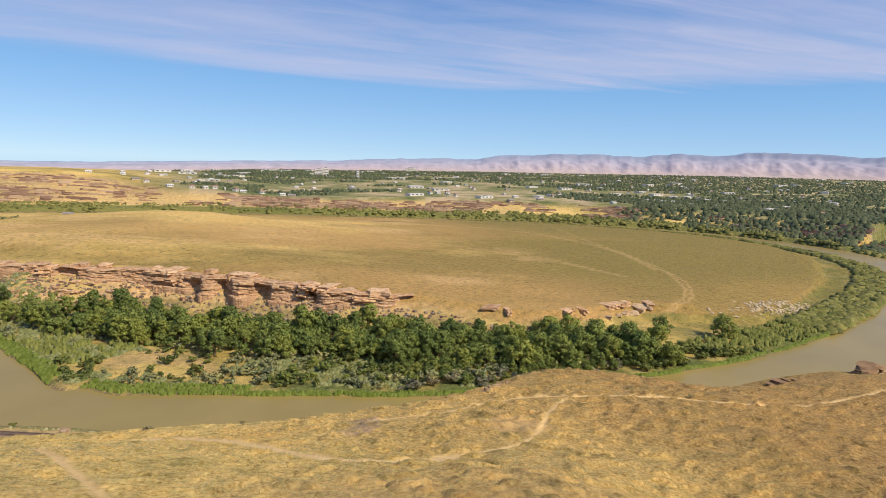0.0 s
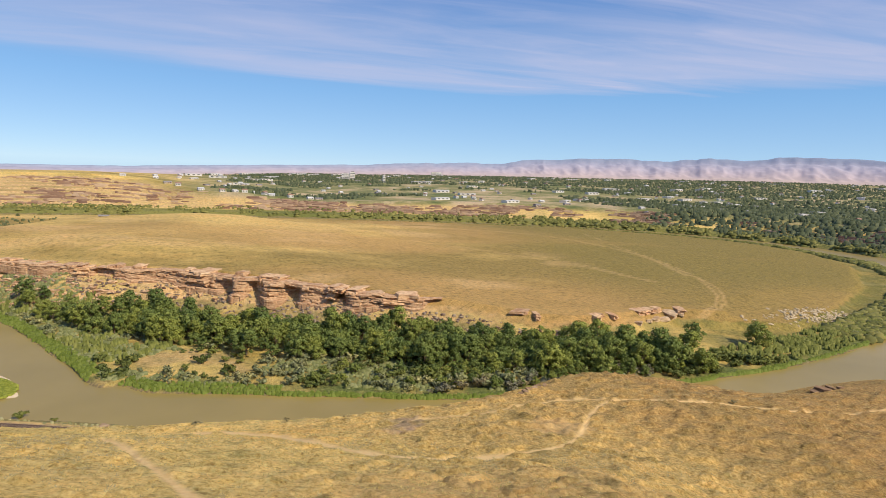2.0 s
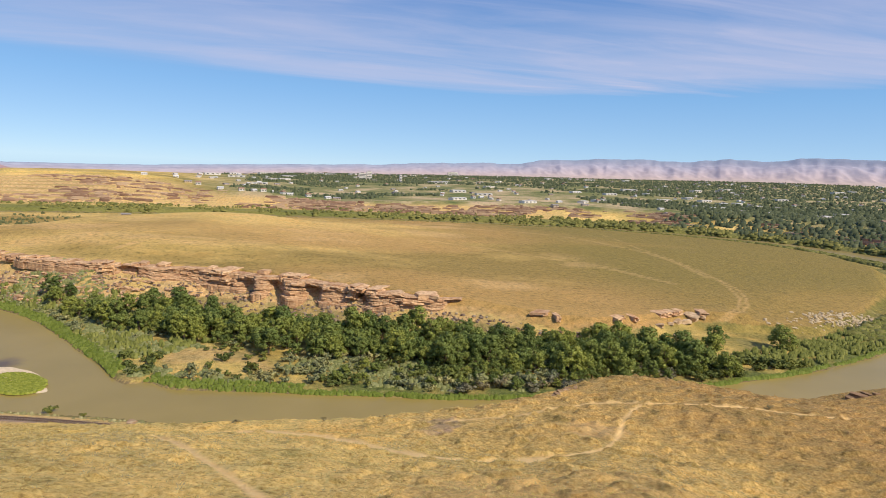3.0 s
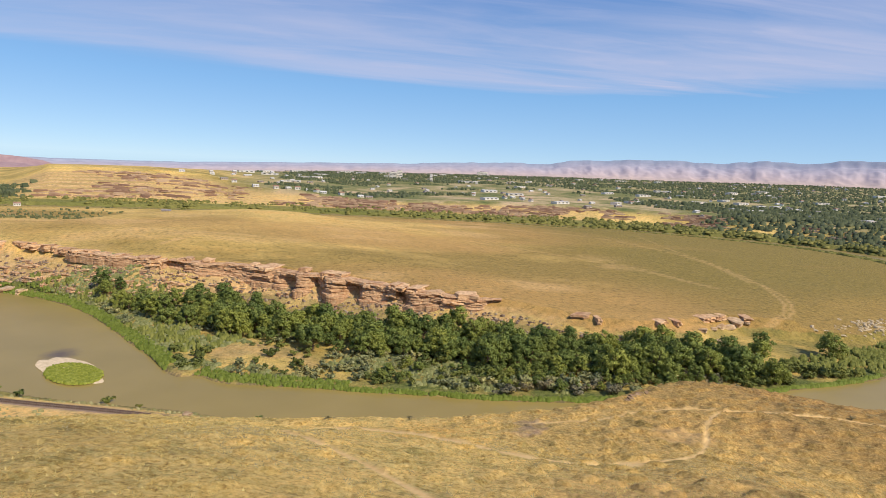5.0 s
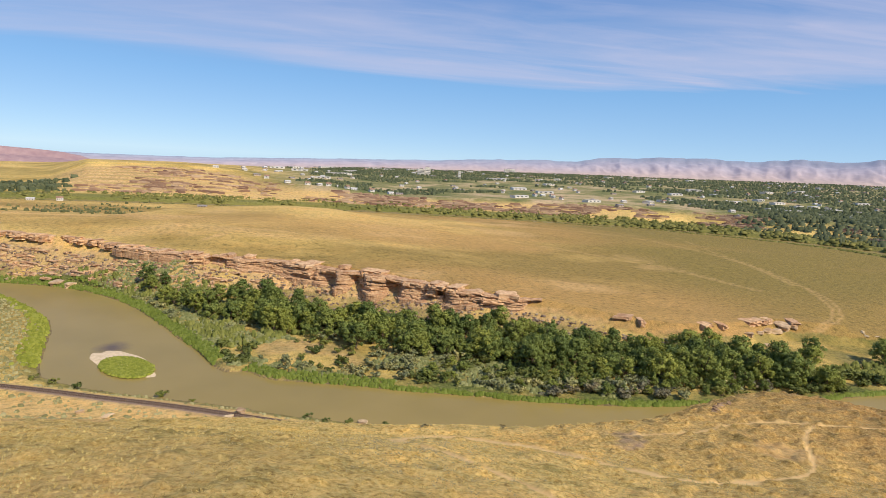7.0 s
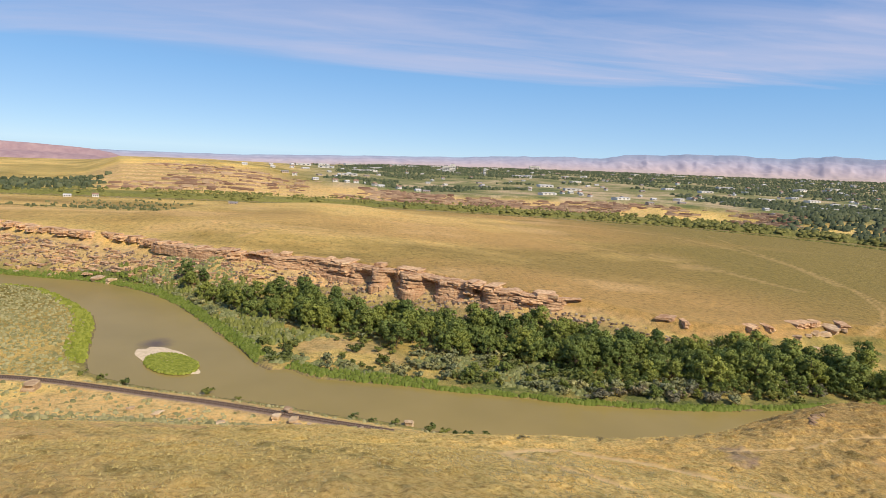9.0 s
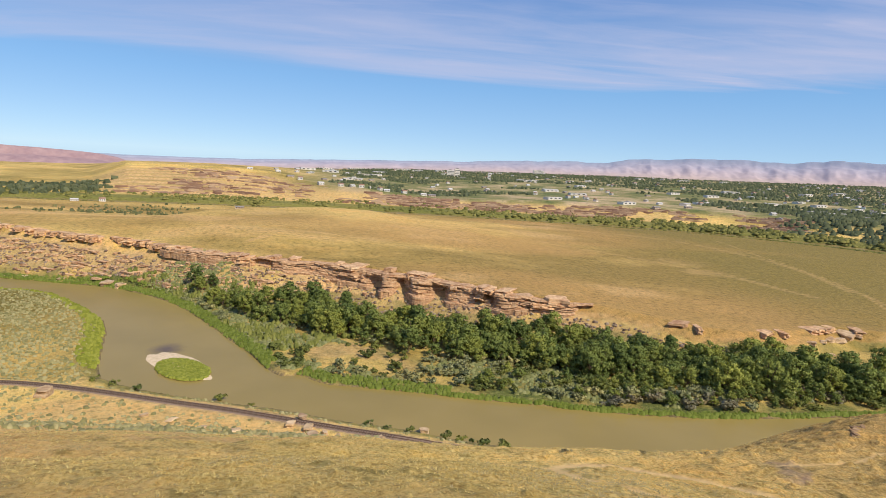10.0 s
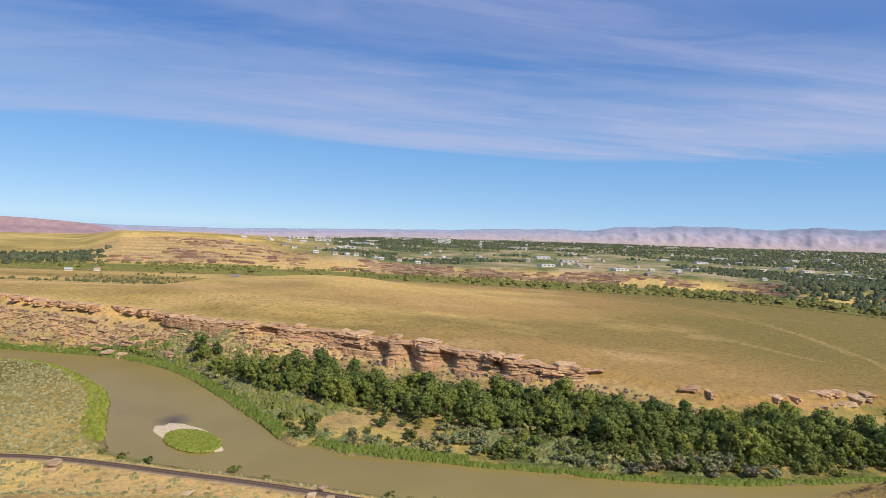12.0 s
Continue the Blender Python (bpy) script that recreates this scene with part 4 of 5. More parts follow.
def build_railway():
    root = new("railway")
    root.location = (-100, 205, 5)
    tagged(root, "single railway line on a grey ballast bed by the river", "railway")
    base = Vector((-100, 205, 5))
    pts = []
    total = sum(math.hypot(b[0] - a[0], b[1] - a[1]) for a, b in zip(RAIL[:-1], RAIL[1:]))
    s = 60.0
    while s < total - 130:
        pts.append(along(RAIL, s))
        s += 2.0

    def sweep(name, profile, mat):
        co, f = [], []
        n = len(profile)
        for x, y, h in pts:
            for u, v in profile:
                co.append((x + math.sin(h) * u - base.x, y - math.cos(h) * u - base.y, v))
        for i in range(len(pts) - 1):
            for j in range(n - 1):
                a = i * n + j
                f.append((a, a + 1, a + n + 1, a + n))
        return part(name, array_mesh(name, np.array(co), np.array(f)), mat, root)
    sweep("ballast", [(-2.1, -0.4), (-1.45, 0.22), (1.45, 0.22), (2.1, -0.4)], BALLAST)
    for u in (-0.72, 0.72):
        sweep("rail", [(u - 0.07, 0.3), (u - 0.05, 0.52), (u + 0.05, 0.52), (u + 0.07, 0.3)], RUST)
    tie = bmesh.new()
    bmesh.ops.create_cube(tie, size=1)
    bmesh.ops.scale(tie, vec=(0.26, 2.6, 0.2), verts=tie.verts)
    bmesh.ops.bevel(tie, geom=tie.edges[:], offset=0.02, segments=1, affect="EDGES")
    me = bpy.data.meshes.new("sleeper")
    tie.to_mesh(me), tie.free()
    me.materials.append(TIE)
    s = 150.0
    for k in range(280):
        x, y, h = along(RAIL, s)
        ob = part("sleeper", me, None, root)
        ob.location, ob.rotation_euler = (x - base.x, y - base.y, 0.25), (0, 0, h)
        s += 0.85


build_railway()

# ---- the sand bar in the river ----


def build_island():
    root = new("river_island")
    root.location = (-124, 255, 0)
    tagged(root, "small river island of pale sand with bright green grass", "island")
    n, m = 48, 14
    A, T = np.meshgrid(np.arange(n) * math.tau / n, np.linspace(0.02, 1.25, m), indexing="ij")
    turn = -0.78
    lx, ly = 20.5, 8.4
    wob = 1 + 0.12 * vnoise(np.cos(A) * 3, np.sin(A) * 3, 1.0, 4)
    u, v = np.cos(A) * T * lx * wob, np.sin(A) * T * ly * wob
    X, Y = u * math.cos(turn) - v * math.sin(turn), u * math.sin(turn) + v * math.cos(turn)
    Z = 0.75 * (1 - T ** 2) + 0.06 * fbm(X, Y, 3, 3, 4)
    part("sand_bank", grid_mesh("sand_bank", X, Y, Z, wrap=True), SAND, root, "pale tan sand bank")
    g = np.random.default_rng(8)
    k = 2200
    r, a = np.sqrt(g.random(k)), g.random(k) * math.tau
    u, v = r * np.cos(a) * 14.2 + 5.6, r * np.sin(a) * 8.2 - 0.9
    x, y = u * math.cos(turn) - v * math.sin(turn), u * math.sin(turn) + v * math.cos(turn)
    co, f = clumps(x, y, 0.3 + 0 * x, 0.6, 0.7, g, 6)
    part("grass", array_mesh("grass", co, f, soft=up_soft(co, 13, 0.55)), REED, root, "bright green marsh grass")


def blades(x, y, z, spread, tall, g, count=6, wide=0.035):
    """Bunch grass as one set of thin leaning blades."""
    n = len(x)
    a = g.random((n, count)) * math.tau
    lean = spread * g.uniform(0.4, 1.5, (n, count))
    h = tall * g.uniform(0.35, 1.2, (n, count)) * g.uniform(0.5, 1.3, (n, 1))
    bx, by = x[:, None] + 0.6 * spread * np.cos(a), y[:, None] + 0.6 * spread * np.sin(a)
    w = wide * g.uniform(0.6, 1.5, (n, count))
    t = a + g.uniform(0.9, 2.2, (n, count))
    zz = np.repeat(z[:, None] - 0.04, count, 1)
    p1 = np.stack([bx - w * np.cos(t), by - w * np.sin(t), zz], -1)
    p2 = np.stack([bx + w * np.cos(t), by + w * np.sin(t), zz], -1)
    p3 = np.stack([bx + lean * np.cos(a), by + lean * np.sin(a), zz + h], -1)
    co = np.stack([p1, p2, p3], 2).reshape(-1, 3)
    return co, np.arange(len(co)).reshape(-1, 3)


def up_soft(co, per, lift):
    """Normals that lean outwards and up, so that a clump shades as a soft mass."""
    c = co.reshape(-1, per, 3)
    d = c - c.mean(1, keepdims=True)
    d /= np.linalg.norm(d, axis=2, keepdims=True) + 1e-6
    d = d * (1 - lift) + np.array((0, 0, lift))
    return (d / np.linalg.norm(d, axis=2, keepdims=True)).reshape(-1, 3)


def clumps(x, y, z, radius, tall, g, sides=6, droop=0.55, spread=0.35):
    """Many jagged tufts as one set of triangles: a broken skirt, a waist and a peak each."""
    n = len(x)
    r = radius * (1 + spread * g.uniform(-1, 1, n))
    h = tall * (1 + spread * g.uniform(-1, 1, n))
    a0 = g.random(n) * math.tau
    k = np.arange(sides)
    ang = a0[:, None] + k[None] * math.tau / sides + g.uniform(-0.3, 0.3, (n, sides))
    r1 = r[:, None] * g.uniform(0.75, 1.2, (n, sides))
    r2 = r[:, None] * g.uniform(0.45, 0.95, (n, sides))
    z2 = h[:, None] * g.uniform(droop, 0.98, (n, sides))
    skirt = np.stack([x[:, None] + r1 * np.cos(ang), y[:, None] + r1 * np.sin(ang), np.repeat(z[:, None] - 0.12 * h[:, None], sides, 1)], -1)
    waist = np.stack([x[:, None] + r2 * np.cos(ang + 0.4), y[:, None] + r2 * np.sin(ang + 0.4), z[:, None] + z2], -1)
    peak = np.stack([x + 0.25 * r * g.normal(size=n), y + 0.25 * r * g.normal(size=n), z + h * g.uniform(0.75, 1.05, n)], -1)[:, None]
    co = np.concatenate([skirt, waist, peak], 1)
    per = 2 * sides + 1
    j = (k + 1) % sides
    f = np.concatenate([np.stack([k, j, sides + k], 1), np.stack([j, sides + j, sides + k], 1), np.stack([sides + k, sides + j, np.full(sides, 2 * sides)], 1)])
    F = (np.arange(n)[:, None, None] * per + f[None]).reshape(-1, 3)
    return co.reshape(-1, 3), F


build_island()

# ---- trees and shrubs ----


def leaf_quads(g, blobs, count, size, flat=0.85):
    B = np.array(blobs)
    w = B[:, 3] ** 2
    p = B[g.choice(len(B), count, p=w / w.sum())]
    d = g.normal(size=(count, 3))
    d /= np.linalg.norm(d, axis=1)[:, None]
    d[:, 2] = np.where(d[:, 2] < -0.45, -0.5 * d[:, 2], d[:, 2])
    c = p[:, :3] + d * (p[:, 3] * g.uniform(0.4, 1.2, count))[:, None] * np.array((1, 1, flat))
    nrm = d + g.normal(size=(count, 3)) * 0.36
    nrm /= np.linalg.norm(nrm, axis=1)[:, None]
    a = np.cross(nrm, g.normal(size=(count, 3)))
    a /= np.linalg.norm(a, axis=1)[:, None]
    b = np.cross(nrm, a)
    s = (size * g.uniform(0.55, 1.35, count))[:, None]
    co = np.stack([c + a * s, c + b * s * 0.75 + nrm * s * 0.2, c - a * s * 0.9, c - b * s * 0.8 - nrm * s * 0.15], 1).reshape(-1, 3)
    mid = (B[:, :3] * w[:, None]).sum(0) / w.sum()
    out = c - mid
    out /= np.linalg.norm(out, axis=1)[:, None] + 1e-6
    soft = 0.75 * d + 0.4 * out + 0.3 * g.normal(size=(count, 3)) + np.array((0, 0, 0.25))
    soft /= np.linalg.norm(soft, axis=1)[:, None]
    return co, np.arange(count * 4).reshape(-1, 4), np.repeat(soft, 4, 0)


def limb(bm, a, b, ra, rb, n=6):
    a, b = Vector(a), Vector(b)
    q = (b - a).to_track_quat("Z", "Y").to_matrix()
    rings = []
    for p, r in ((a, ra), (b, rb)):
        rings.append([bm.verts.new(p + q @ Vector((math.cos(k * math.tau / n) * r, math.sin(k * math.tau / n) * r, 0))) for k in range(n)])
    for k in range(n):
        bm.faces.new((rings[0][k], rings[0][(k + 1) % n], rings[1][(k + 1) % n], rings[1][k]))


def tree_meshes(seed, tall, wide, leaves):
    g = np.random.default_rng(seed)
    bm = bmesh.new()
    fork = tall * 0.22
    limb(bm, (0, 0, -0.8), (0.15, 0.1, fork), 0.45, 0.32)
    blobs = []
    n = 26
    for k in range(n):
        a = k * 2.4 + g.random()
        q = (k + 0.5) / n
        rad = wide * 0.5 * g.uniform(0.3, 1.0) * math.sqrt(max(0.12, 1 - (1.25 * (q - 0.3)) ** 2))
        c = (math.cos(a) * rad, math.sin(a) * rad, tall * (0.2 + 0.6 * q) * g.uniform(0.88, 1.12))
        blobs.append((*c, wide * g.uniform(0.085, 0.19)))
        if k % 2:
            limb(bm, (0.15, 0.1, fork * (0.7 + 0.3 * q)), c, 0.17, 0.05, 5)
    blobs.append((0, 0, tall * 0.5, wide * 0.22))
    trunk = bpy.data.meshes.new("trunk")
    bm.to_mesh(trunk), bm.free()
    co, f, soft = leaf_quads(g, blobs, leaves, 0.37)
    return trunk, array_mesh("crown", co, f, soft=soft)


TREES = [tree_meshes(s, h, w, n) for s, h, w, n in ((1, 12, 10.5, 2600), (2, 14, 11.5, 3000), (3, 10.5, 9, 2100), (4, 11, 12, 2700), (5, 9, 8, 1700), (6, 12.5, 9, 2300), (7, 10, 11, 2300))]


def plant_trees(spots, group, label, leaf=None):
    P = np.array([(s[0], s[1]) for s in spots], float)
    Z = height(P[:, 0], P[:, 1])
    for (x, y, v, sc), z in zip(spots, Z):
        root = new("cottonwood_tree")
        root.matrix_world = Matrix.LocRotScale((x, y, z), Euler((0, 0, random.uniform(0, 6.28))), (sc * random.uniform(0.9, 1.1), sc * random.uniform(0.9, 1.1), sc * random.uniform(0.88, 1.12)))
        trunk, crown = TREES[v]
        part("trunk", trunk, BARK, root)
        part("crown", crown, leaf or COTTONWOOD, root)
        tagged(root, label, "tree", group)


def shrub_mesh(seed, tall, wide, leaves, size):
    g = np.random.default_rng(seed)
    blobs = [(g.normal() * wide * 0.24, g.normal() * wide * 0.24, tall * g.uniform(0.25, 0.68), wide * g.uniform(0.16, 0.28)) for _ in range(8)]
    co, f, soft = leaf_quads(g, blobs, leaves, size, 0.9)
    bm = bmesh.new()
    for b in blobs[:5]:
        limb(bm, (0, 0, -0.2), b[:3], 0.08, 0.03, 4)
    stem = bpy.data.meshes.new("stem")
    bm.to_mesh(stem), bm.free()
    return stem, array_mesh("foliage", co, f, soft=soft)


SHRUBS = [shrub_mesh(60 + k, 3.2, 3.6, 220, 0.38) for k in range(5)]


def plant_shrubs(spots, name, leaf, group, label):
    P = np.array([(s[0], s[1]) for s in spots], float)
    Z = height(P[:, 0], P[:, 1])
    sets = [(a, b.copy()) for a, b in SHRUBS]
    for (x, y, sc), z in zip(spots, Z):
        root = new(name)
        root.matrix_world = Matrix.LocRotScale((x, y, z), Euler((0, 0, random.uniform(0, 6.28))), (sc * random.uniform(0.9, 1.25), sc * random.uniform(0.9, 1.25), sc * random.uniform(0.8, 1.15)))
        stem, leafs = sets[random.randrange(len(sets))]
        part("stem", stem, BARK, root)
        part("foliage", leafs, leaf, root)
        tagged(root, label, "shrub", group)


GROVE = [(-158, 378), (-137, 356), (-110, 338), (-84, 324), (-58, 308), (-30, 294), (0, 282), (30, 275), (60, 267), (95, 257), (130, 250), (158, 247)]
WIDTH = [3, 6, 11, 17, 18, 19, 20, 21, 21, 20, 19, 12]


def scatter_grove():
    g = np.random.default_rng(4)
    got, tries = [], 0
    while len(got) < 235 and tries < 14000:
        tries += 1
        k = int(g.integers(len(GROVE) - 1))
        u = g.random()
        x = GROVE[k][0] * (1 - u) + GROVE[k + 1][0] * u
        y = GROVE[k][1] * (1 - u) + GROVE[k + 1][1] * u
        w = WIDTH[k] * (1 - u) + WIDTH[k + 1] * u
        o = g.uniform(-1, 1) * w
        x, y = x + 0.45 * o, y + 0.9 * o
        gap = 3.4 + 4.6 * (0.5 + 0.5 * float(vnoise(np.array([x]), np.array([y]), 14, 61)[0])) + (3.0 if x < -95 else 0.0)
        if any((x - a[0]) ** 2 + (y - a[1]) ** 2 < gap * gap for a in got):
            continue
        got.append((x, y, int(g.integers(7)), g.choice([g.uniform(0.5, 0.75), g.uniform(0.75, 1.0), g.uniform(0.95, 1.28)])))
    Z = height(np.array([p[0] for p in got]), np.array([p[1] for p in got]))
    return [p for p, z in zip(got, Z) if z < (9 if p[0] < 20 else 11.5)]


plant_trees(scatter_grove(), "cottonwood grove", "leafy green cottonwood tree in the riverside grove")
plant_trees([(218, 263, 3, 1.15), (170, 252, 1, 1.05), (185, 268, 0, 0.95), (163, 231, 3, 0.95), (152, 262, 2, 1.0)], "trees at the grove's end", "rounded green cottonwood tree standing at the grove's end")


def scatter_young():
    g = np.random.default_rng(14)
    got = []
    while len(got) < 130:
        x = g.uniform(-5, 172)
        y = np.interp(x, [-5, 60, 110, 172], [232, 219, 220, 229]) + g.uniform(4, 30)
        if g.random() < 0.45 + 0.5 * (x > 40):
            got.append((x, y, int(g.choice([2, 4])), g.uniform(0.28, 0.6)))
    return got


plant_trees(scatter_young(), "young riverside trees", "young green willow tree among riverside shrubs", WILLOW)


def scatter_shrubs():
    g = np.random.default_rng(9)
    olive, green, brown = [], [], []
    A = np.array(INNER[6:63])
    odds = np.linalg.norm(A[1:] - A[:-1], axis=1) * np.interp(A[1:, 0], [-200, -60, 120, 160, 340], [0.8, 1, 1, 0.8, 0.5])
    odds = odds / odds.sum()
    tries = 0
    while tries < 5200 and len(olive) + len(green) + len(brown) < 1080:
        tries += 1
        k = int(g.choice(len(odds), p=odds)) + 6
        (ax, ay), (bx, by) = INNER[k], INNER[k + 1]
        u = g.random()
        h = math.atan2(by - ay, bx - ax)
        d = g.uniform(6 if ax < 10 else 4, 62) if ax < 130 else g.uniform(4, 26)
        x, y = ax + (bx - ax) * u - math.sin(h) * d, ay + (by - ay) * u + math.cos(h) * d
        if x > 340 or x < -205:
            continue
        open_sand = math.hypot((x + 52) / 26, (y - 270) / 14) < 1 or math.hypot((x - 12) / 13, (y - 243) / 5) < 1
        if open_sand and g.random() < 0.82:
            continue
        if d > 40 and ax < 0 and g.random() < 0.4:
            continue
        n = float(vnoise(np.array([x]), np.array([y]), 22, 6)[0])
        sc = g.uniform(0.6, 1.15) + 0.3 * (x > 10)
        (brown if n > 0.45 and 40 < x < 150 else olive if n > (0.35 if x < -75 else -0.1) and x < 120 else green).append((x, y, sc))
    kept = []
    for group in (olive, green, brown):                # none above the foot of the bluff
        P = np.array(group)
        kept.append([p for p, z in zip(group, height(P[:, 0], P[:, 1])) if z < 8.5])
    return kept


olive, green, brown = scatter_shrubs()
plant_shrubs(olive, "olive_shrub", OLIVE, "grey-green shrubs", "silvery grey-green shrub on the flood plain")
green.sort(key=lambda p: p[1] + 0.3 * abs(p[0]))
rest = np.array(green[290:])
green = green[:290]
plant_shrubs(green, "willow_shrub", WILLOW, "green shrubs", "fresh green willow shrub near the river bank")
plant_shrubs(brown, "tamarisk_shrub", TAMARISK, "brown shrubs", "dull grey-brown tamarisk shrub at the grove's foot")
plant_shrubs([(-20.6, 77, 0.2), (-4, 79.5, 0.18), (-11, 79.5, 0.18), (50.5, 80, 0.2), (-3, 67, 0.2), (47, 99, 0.2)], "hill_bush", SAGE, "hill bushes", "small dark dry bush on the grassy hill")
plant_shrubs([(-98, 222, 0.85), (-46, 201, 0.7), (-40, 199, 0.6), (-33, 198, 0.7), (-22, 192, 0.9), (-12, 188, 1.1), (-5, 186, 1.2), (-86, 216, 0.5), (-128, 226, 0.8), (-138, 231, 0.7), (-145, 233, 0.9), (-17, 190, 0.8)], "bank_bush", WILLOW, "bank bushes", "low green bush on the near river bank")


def build_reeds():
    g = np.random.default_rng(12)
    x, y = np.repeat(rest[:, 0], 9) + g.normal(size=9 * len(rest)) * 0.9, np.repeat(rest[:, 1], 9) + g.normal(size=9 * len(rest)) * 0.9
    co, f = clumps(x, y, height(x, y), 0.75, 2.3, g, 6, 0.5, 0.5)
    tagged(part("willow_thicket", array_mesh("willow_thicket", co, f, soft=up_soft(co, 13, 0.4)), WILLOW), "green willow thicket below the bluff and cliff", "thicket", kind="stuff")
    xs, ys = [], []
    for k in range(6, 62):
        (ax, ay), (bx, by) = INNER[k], INNER[k + 1]
        ll, h = math.hypot(bx - ax, by - ay), math.atan2(by - ay, bx - ax)
        n = int(ll * 7.5)
        u = g.random(n)
        d = g.random(n) ** 1.25 * (6.5 if ax < -20 else 1.6) + 0.2
        xs.append(ax + (bx - ax) * u - math.sin(h) * d)
        ys.append(ay + (by - ay) * u + math.cos(h) * d)
    x, y = np.concatenate(xs), np.concatenate(ys)
    sd = river_sd(x, y) + 1.6 * fbm(x, y, 9, 3, 15)
    keep = (sd > 0.4) & ~((np.abs(x + 83) < 6) & (np.abs(y - 253) < 8))
    x, y = x[keep], y[keep]
    z = height(x, y)
    co, f = clumps(x, y, z, 0.7, 1.1, g, 6, 0.5, 0.5)
    tagged(part("reeds", array_mesh("reeds", co, f, soft=up_soft(co, 13, 0.55)), REED), "dense bright green reeds along the river bank", "reeds", kind="stuff")
    n = 9000
    k = g.integers(10, 48, n)
    A = np.array(INNER)
    dv = A[k + 1] - A[k]
    dv /= np.linalg.norm(dv, axis=1)[:, None]
    d = g.uniform(6, 40, n)
    p = A[k] + (A[k + 1] - A[k]) * g.random(n)[:, None]
    x, y = p[:, 0] - dv[:, 1] * d, p[:, 1] + dv[:, 0] * d
    keep = (fbm(x, y, 15, 3, 17) + 0.55 * sstep(-70, -110, x) > 0.0) & (np.hypot((x + 52) / 28, (y - 270) / 15) > 1)
    x, y = x[keep], y[keep]
    co, f = clumps(x, y, height(x, y), 0.8, 0.8, g, 6, 0.4, 0.6)
    tagged(part("meadow_grass", array_mesh("meadow_grass", co, f, soft=up_soft(co, 13, 0.55)), MEADOW), "rough grey-green grass on the flood plain", "grass", kind="stuff")
    # the bank of the sage flat across the bend
    a = np.array([(-262, 366), (-236, 366), (-210, 342), (-188, 317), (-177, 300), (-166, 273), (-155, 248)])
    t = g.random(1100) * (len(a) - 1)
    i = t.astype(int)
    p = a[i] + (a[i + 1] - a[i]) * (t - i)[:, None] + g.normal(size=(1100, 2)) * np.array((1.9, 1.5))
    keep = river_sd(p[:, 0], p[:, 1]) > 0.5
    p = p[keep]
    co, f = clumps(p[:, 0], p[:, 1], height(p[:, 0], p[:, 1]), 0.8, 1.3, g, 6, 0.5, 0.5)
    tagged(part("bank_grass", array_mesh("bank_grass", co, f, soft=up_soft(co, 13, 0.55)), REED), "bright green grass fringe on the sage flat's bank", "grass", kind="stuff")


build_reeds()


